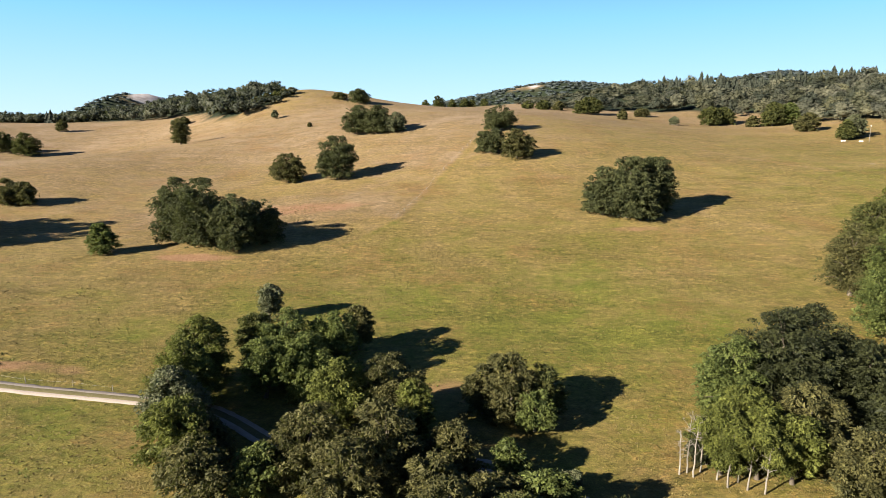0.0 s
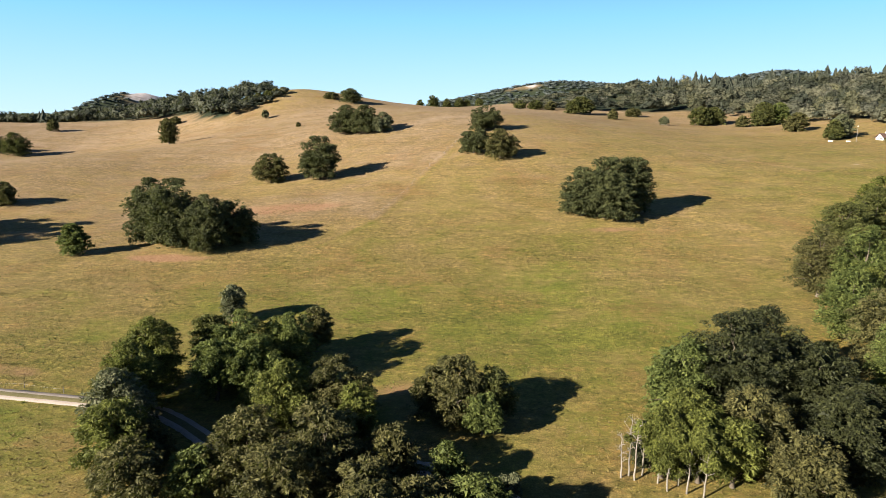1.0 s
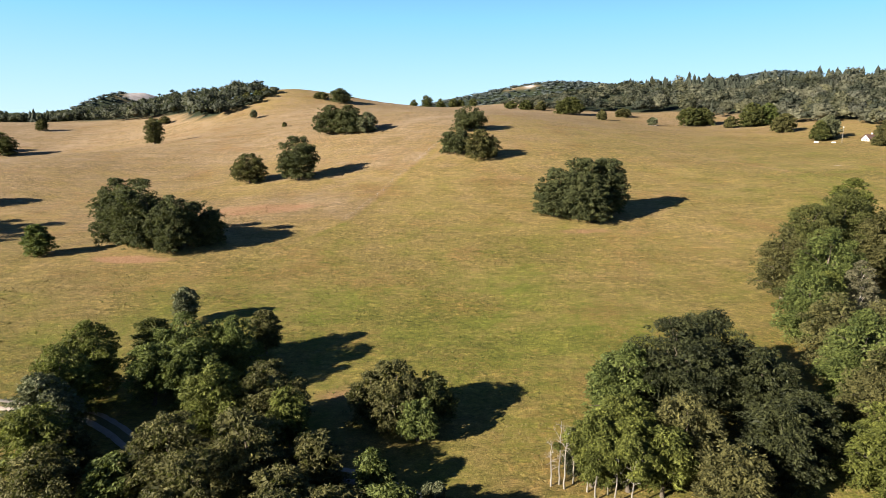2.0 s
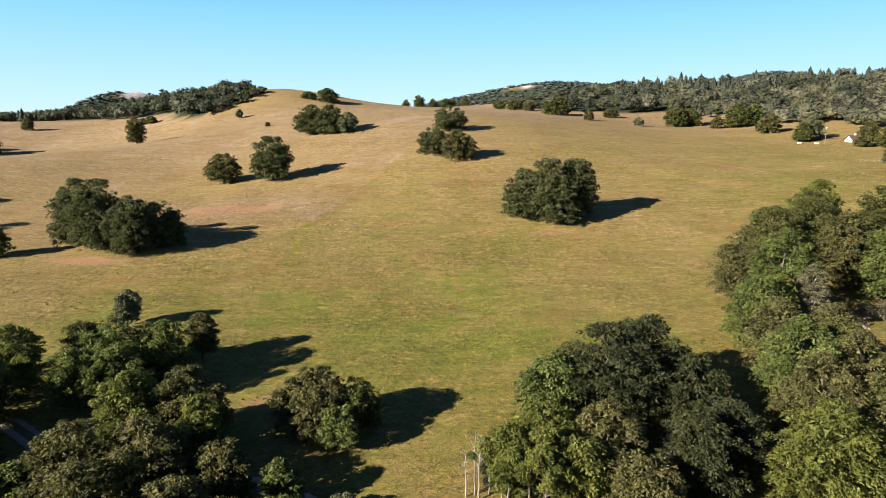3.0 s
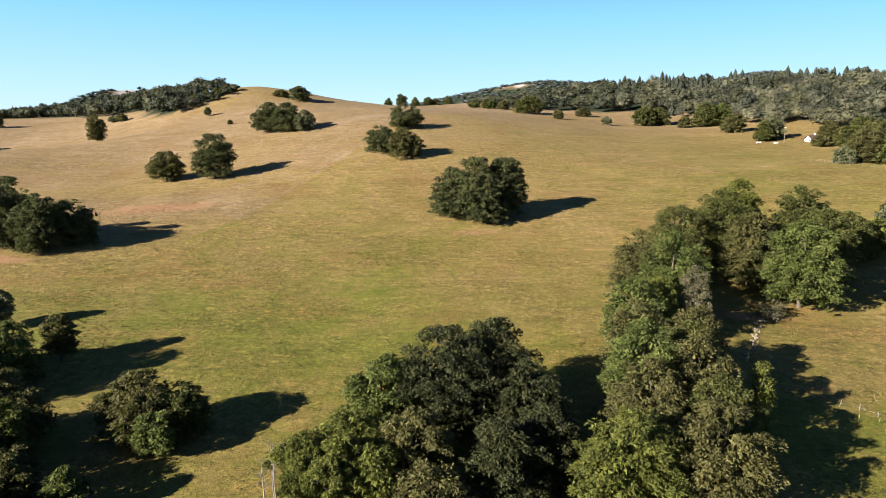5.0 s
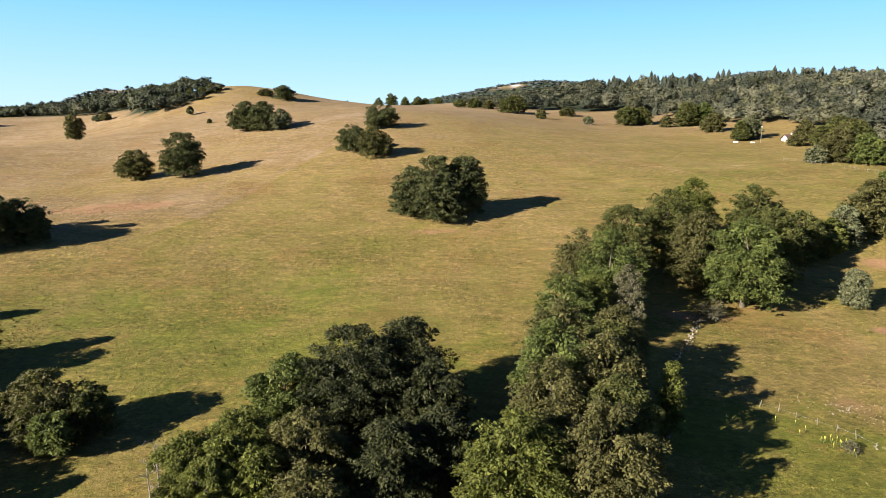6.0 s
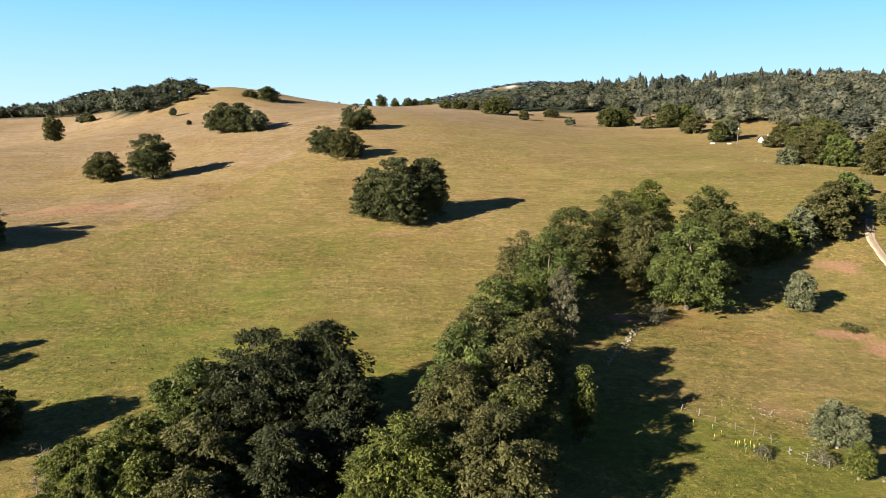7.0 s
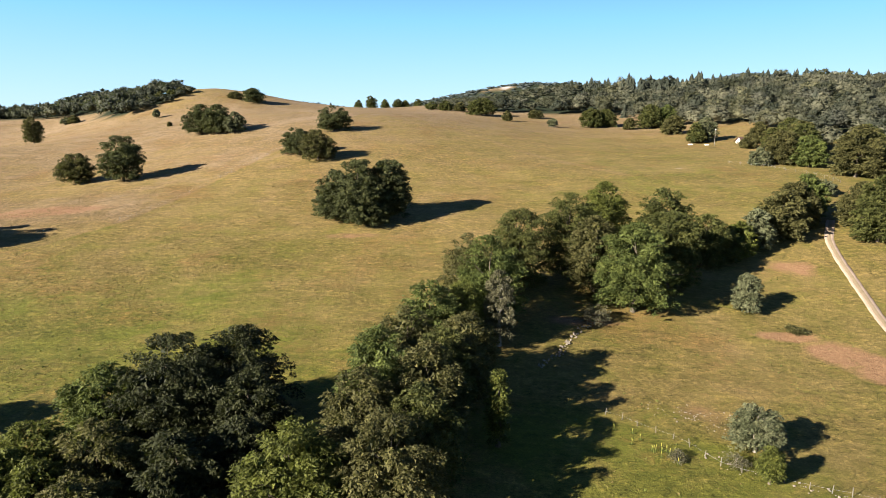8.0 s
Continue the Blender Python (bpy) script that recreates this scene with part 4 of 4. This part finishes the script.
# ---- fences ----
def fence(label, line, gap, tall, thick, seed, wires=2, lean=4.0):
    rng = np.random.RandomState(seed)
    c = np.array(line, float)
    seg = np.linalg.norm(np.diff(c, axis=0), axis=1)
    along = np.concatenate([[0], np.cumsum(seg)])
    s = np.arange(0, along[-1], gap)
    xs, ys = np.interp(s, along, c[:, 0]), np.interp(s, along, c[:, 1])
    ob = thing("fence", float(xs[0]), float(ys[0]), 0, 0, label, "fence")
    tops = []
    for x, y in zip(xs, ys):
        x, y = x + rng.uniform(-0.07, 0.07) * gap, y + rng.uniform(-0.07, 0.07) * gap
        h = tall * rng.uniform(0.85, 1.15)
        bm = bmesh.new()
        bmesh.ops.create_cone(bm, cap_ends=True, segments=7, radius1=thick, radius2=thick * 0.8, depth=h + 0.3)
        bmesh.ops.translate(bm, verts=bm.verts, vec=(0, 0, (h + 0.3) / 2 - 0.3))
        tip = max(v.co.z for v in bm.verts)
        for v in bm.verts:
            if v.co.z > tip - 0.01:
                v.co.z += v.co.x * 0.5
        p = part("post", bm, POST, ob)
        p.matrix_basis = pose(x - float(xs[0]), y - float(ys[0]), top(x, y), rng.uniform(-lean, lean), rng.uniform(-lean, lean), rng.uniform(0, 360))
        tops.append((x - float(xs[0]), y - float(ys[0]), top(x, y)))
    for w in range(wires):
        z = tall * (0.55 + 0.35 * w)
        pieces = []
        for a, b in zip(tops[:-1], tops[1:]):
            a, b = np.array(a) + [0, 0, z], np.array(b) + [0, 0, z]
            pieces.append(tube([a, (a + b) / 2 - [0, 0, 0.05], b], [0.006] * 3, 4))
        v, f = gather(pieces)
        under(new("wire", mesh_of("wire", v, f, METAL)), ob)
    return ob


fence("leaning weathered wooden posts with slack wire", [(102.4, 88.2), (105.7, 85.6), (108.2, 83.5), (111.1, 81.2), (113.8, 76.2), (121.1, 73.0), (126, 71.3), (140, 66)], 2.3, 1.0, 0.055, 71, wires=1, lean=10)
fence("thin grey pasture fence posts up the slope", [(-14, 190), (-8.4, 211), (-2, 240), (4, 261), (12, 288.6), (18.5, 315)], 6.5, 1.2, 0.06, 72)
fence("small grey fence posts along the gravel track", [(-100, 89), (-70, 87.4), (-56, 85.9), (-42, 84.9)], 6.5, 1.1, 0.06, 73, wires=1)
fence("grey fence posts at the edge of the wood", [(196, 262), (207, 250), (214, 232), (214, 214)], 4.5, 1.2, 0.07, 74)


# ---- dry stone wall and loose stones ----
def stone_mesh(seed):
    rng = np.random.RandomState(seed)
    bm = bmesh.new()
    bmesh.ops.create_icosphere(bm, subdivisions=1, radius=0.5)
    for v in bm.verts:
        v.co *= rng.uniform(0.72, 1.12)
        v.co.z *= 0.7
    me = bpy.data.meshes.new("stone")
    bm.to_mesh(me)
    bm.free()
    me.materials.append(STONE)
    return me


STONES = [stone_mesh(700 + k) for k in range(7)]


def stone_row(label, line, count, spread, size, seed):
    rng = np.random.RandomState(seed)
    c = np.array(line, float)
    ob = thing("stone_wall", c[0][0], c[0][1], 0, 0, label, "stone wall")
    for k in range(count):
        u = rng.uniform(0, len(c) - 1)
        x, y = (np.interp(u, range(len(c)), c[:, i]) + rng.normal(0, spread) for i in (0, 1))
        s = size * rng.uniform(0.45, 1.35)
        o = under(new("stone", STONES[rng.randint(7)]), ob)
        o.matrix_basis = pose(x - c[0][0], y - c[0][1], top(x, y) + s * rng.uniform(0.05, 0.32), rng.uniform(-20, 20), rng.uniform(-20, 20), rng.uniform(0, 360)) @ Matrix.Diagonal((s, s * rng.uniform(0.7, 1.2), s, 1))


stone_row("tumbled dry stone wall of pale field stones", [(108.5, 121.5), (105, 117.5), (102.7, 113.5), (99.5, 107.2), (95.5, 102.5)], 90, 0.4, 0.45, 81)
stone_row("scattered pale stones in worn grass", [(110, 90), (115, 88.2), (119, 86)], 60, 1.6, 0.24, 82)
stone_row("pale stones along the fence foot", [(111, 81.4), (114, 77), (120, 73.4), (126, 71.5)], 34, 0.6, 0.3, 83)
stone_row("pale stones cleared from the meadow", [(151, 418), (155, 417.5)], 24, 0.8, 1.1, 84)
stone_row("pale stones beside the copse", [(-14, 79), (-12.5, 78)], 14, 0.6, 0.5, 85)


# ---- mulleins in flower on the lush side of the fence ----
FLOWER = rough_material("yellow_flowers", (0.170, 0.170, 0.030), (0.330, 0.310, 0.055), 9.0, 0.01)


def mullein(x, y, tall, seed):
    rng = np.random.RandomState(seed)
    ob = thing("mullein", x, y, top(x, y) - 0.03, rng.uniform(0, 360), "tall mullein with a yellow flower spike in lush grass", "plant", "mulleins by the fence")
    v, f = tube([(0, 0, 0), (0.01, 0, tall * 0.5), (rng.uniform(-0.06, 0.06), rng.uniform(-0.06, 0.06), tall * 0.62)], [0.035, 0.03, 0.03], 6)
    under(new("stem", mesh_of("stem", v, f, LUSH)), ob)
    tip = v[-6:].mean(axis=0)
    v, f = tube([tip, tip + [0, 0, tall * 0.12], tip + [0.02, 0.01, tall * 0.3], tip + [0.03, 0.02, tall * 0.38]], [0.03, 0.05, 0.04, 0.01], 7)
    v = v * (1 + rng.uniform(-0.01, 0.01, v.shape))
    under(new("flower_spike", mesh_of("flower_spike", v, f, FLOWER)), ob)
    for k in range(7):
        a, L = 0.9 * k + rng.uniform(-0.2, 0.2), rng.uniform(0.28, 0.45)
        c, d = math.cos(a), math.sin(a)
        w = 0.09
        leaf = [(0, 0, 0.05), (c * L * 0.5 - d * w, d * L * 0.5 + c * w, 0.20), (c * L, d * L, 0.14), (c * L * 0.5 + d * w, d * L * 0.5 - c * w, 0.20)]
        under(new("leaf", mesh_of("leaf", leaf, [(0, 1, 2, 3)], LUSH)), ob)


RNG = np.random.RandomState(96)
for k in range(16):
    u = RNG.rand()
    mullein(103.0 + 6.5 * u + RNG.normal(0, 0.8), 85.6 - 6.5 * u - RNG.uniform(0.4, 4.0), RNG.uniform(0.8, 1.25), 960 + k)


# ---- cottage, lamp post and troughs by the wood ----
def block(bm, x0, x1, y0, y1, z0, z1):
    r = bmesh.ops.create_cube(bm, size=1.0)
    for v in r["verts"]:
        v.co = Vector((x0 + (v.co.x + 0.5) * (x1 - x0), y0 + (v.co.y + 0.5) * (y1 - y0), z0 + (v.co.z + 0.5) * (z1 - z0)))


def cottage(x, y, turn):
    ob = thing("cottage", x, y, top(x, y) - 0.4, turn, "small white cottage with a dark tiled gable roof", "house")
    W, D, E, P = 5.6, 4.2, 1.9, 3.7
    for y0, y1 in ((0, 0.35), (D - 0.35, D)):
        bm = bmesh.new()
        block(bm, 0, W, y0, y1, 0, E)
        part("wall", bm, PLASTER, ob)
    for x0 in (0, W - 0.35):
        bm = bmesh.new()
        prof = [(0.352, 0), (D - 0.352, 0), (D - 0.352, E), (D / 2, P - 0.15), (0.352, E)]
        a = [bm.verts.new((x0, u, v)) for u, v in prof]
        b = [bm.verts.new((x0 + 0.35, u, v)) for u, v in prof]
        bm.faces.new(a[::-1])
        bm.faces.new(b)
        for k in range(5):
            bm.faces.new((a[k], a[(k + 1) % 5], b[(k + 1) % 5], b[k]))
        part("gable_wall", bm, PLASTER, ob)
    for sign in (-1, 1):
        bm = bmesh.new()
        for row in range(9):
            u0, u1 = row / 9, (row + 1.12) / 9
            yy = [D / 2 + sign * (D / 2 + 0.6) * (1 - u) for u in (u0, u1)]
            zz = [E - 0.35 + (P - E + 0.45) * u for u in (u0, u1)]
            vs = []
            for xx in (-0.5, W + 0.5):
                for yv, zv, lift in ((yy[0], zz[0], 0.10), (yy[1], zz[1], 0.02)):
                    vs.append(bm.verts.new((xx, yv, zv + lift)))
                    vs.append(bm.verts.new((xx, yv, zv + lift - 0.09)))
            for f in ((0, 2, 6, 4), (1, 5, 7, 3), (0, 4, 5, 1), (2, 3, 7, 6), (0, 1, 3, 2), (4, 6, 7, 5)):
                bm.faces.new([vs[i] for i in f])
        bmesh.ops.recalc_face_normals(bm, faces=bm.faces)
        part("roof_slope", bm, ROOF, ob)
    def opening(name, x0, x1, y0, y1, z0, z1):
        bm = bmesh.new()
        block(bm, x0, x1, y0, y1, z0, z1)
        p = part(name, bm, DARK, ob)
        across = x1 - x0 > y1 - y0
        for lo, hi in ((z0 - 0.06, z0 - 0.002), (z1 + 0.002, z1 + 0.06)):
            bm = bmesh.new()
            block(bm, x0 - (0 if across else 0.03), x1, y0 - (0.03 if across else 0), y1, lo, hi)
            part("frame", bm, POST, p)

    for k, xx in enumerate((0.5, 2.3, 4.1)):
        opening("door" if k == 1 else "window", xx, xx + 0.9, -0.03, 0.02, 0.15 if k == 1 else 0.8, 1.75)
    for yy in (0.8, 2.4):
        opening("window", -0.03, 0.02, yy, yy + 0.8, 0.8, 1.75)
    bm = bmesh.new()
    block(bm, 3.9, 4.5, D / 2 + 0.2, D / 2 + 0.9, P - 0.8, P + 0.9)
    stack = part("chimney", bm, PLASTER, ob)
    bm = bmesh.new()
    block(bm, 3.82, 4.58, D / 2 + 0.12, D / 2 + 0.98, P + 0.9, P + 1.0)
    part("cap", bm, ROOF, stack)


cottage(226.5, 317, 12)


def lamp_post(x, y):
    ob = thing("lamp_post", x, y, top(x, y), 0, "tall grey pole with a white lamp head", "lamp post")
    v, f = tube([(0, 0, -0.3), (0, 0, 3), (0, 0, 7.6)], [0.14, 0.12, 0.09], 8)
    under(new("pole", mesh_of("pole", v, f, POST)), ob)
    bm = bmesh.new()
    bmesh.ops.create_uvsphere(bm, u_segments=10, v_segments=6, radius=0.34)
    bmesh.ops.scale(bm, vec=(1.2, 1.0, 0.7), verts=bm.verts)
    bmesh.ops.translate(bm, vec=(0, 0, 7.75), verts=bm.verts)
    part("lamp_head", bm, WHITE, ob)


lamp_post(213.6, 317.5)


def trough(x, y, turn, length):
    ob = thing("water_trough", x, y, top(x, y), turn, "long white metal water trough on the grass", "trough", "water troughs")
    bm = bmesh.new()
    for a in ((0, length, 0, 0.08, 0.15, 0.7), (0, length, 0.92, 1.0, 0.15, 0.7), (0, 0.08, 0.08, 0.92, 0.15, 0.7), (length - 0.08, length, 0.08, 0.92, 0.15, 0.7), (0.08, length - 0.08, 0.08, 0.92, 0.15, 0.22)):
        block(bm, *a)
    part("basin", bm, WHITE, ob)
    for xx in (0.2, length - 0.35):
        bm = bmesh.new()
        block(bm, xx, xx + 0.15, 0.1, 0.9, -0.1, 0.15)
        part("foot", bm, METAL, ob)


trough(203.0, 322, 8, 1.9)
trough(209.5, 318, 4, 1.6)


# ---- tussocks and weeds ----
def tussocks(name, label, seed, count, box, mat, keep, tall, wide):
    rng = np.random.RandomState(seed)
    x, y = rng.uniform(box[0], box[1], count), rng.uniform(box[2], box[3], count)
    ok = keep(x, y, rng.rand(count))
    x, y = x[ok], y[ok]
    n, blades = len(x), 3
    z = ground_height(x, y)
    k = rng.uniform(0.5, 1.3, n)
    ang = rng.uniform(0, 6.28, (n, blades))
    out = rng.uniform(0.25, 1.0, (n, blades)) * wide * k[:, None]
    bx, by = np.cos(ang), np.sin(ang)
    h = tall * k[:, None] * rng.uniform(0.6, 1.2, (n, blades))
    w = wide * 0.45 * k[:, None]
    p0 = np.stack([x[:, None] - by * w, y[:, None] + bx * w, z[:, None] - 0.06 + 0 * bx], 2)
    p1 = np.stack([x[:, None] + by * w, y[:, None] - bx * w, z[:, None] - 0.06 + 0 * bx], 2)
    p2 = np.stack([x[:, None] + bx * out, y[:, None] + by * out, z[:, None] + h], 2)
    v = np.stack([p0, p1, p2], 2).reshape(-1, 3)
    ob = new(name, mesh_of(name, v, np.arange(len(v)).reshape(-1, 3), mat))
    return tagged(ob, label, "grass", kind="stuff")


def in_drifts(x, y, u):
    d = value_noise(x, y, 14) * 0.6 + value_noise(x, y, 5) * 0.4
    smooth = np.clip((x - 78) / 12, 0, 1) * np.clip((150 - y) / 12, 0, 1)
    return u < np.clip((d - 0.42) * 3.6, 0.008, 1) * (1 - 0.85 * smooth)


tussocks("dry_tussocks", "dry straw-coloured grass tussocks on the pasture", 91, 110000, (-95, 150, 58, 235), TUFT, in_drifts, 0.10, 0.38)
tussocks("weeds", "rank green weeds and docks in the meadow", 92, 7000, (-95, 165, 52, 150), LUSH, lambda x, y, u: u < np.clip((value_noise(x, y, 9) - 0.55) * 2.5, 0.01, 1), 0.20, 0.34)
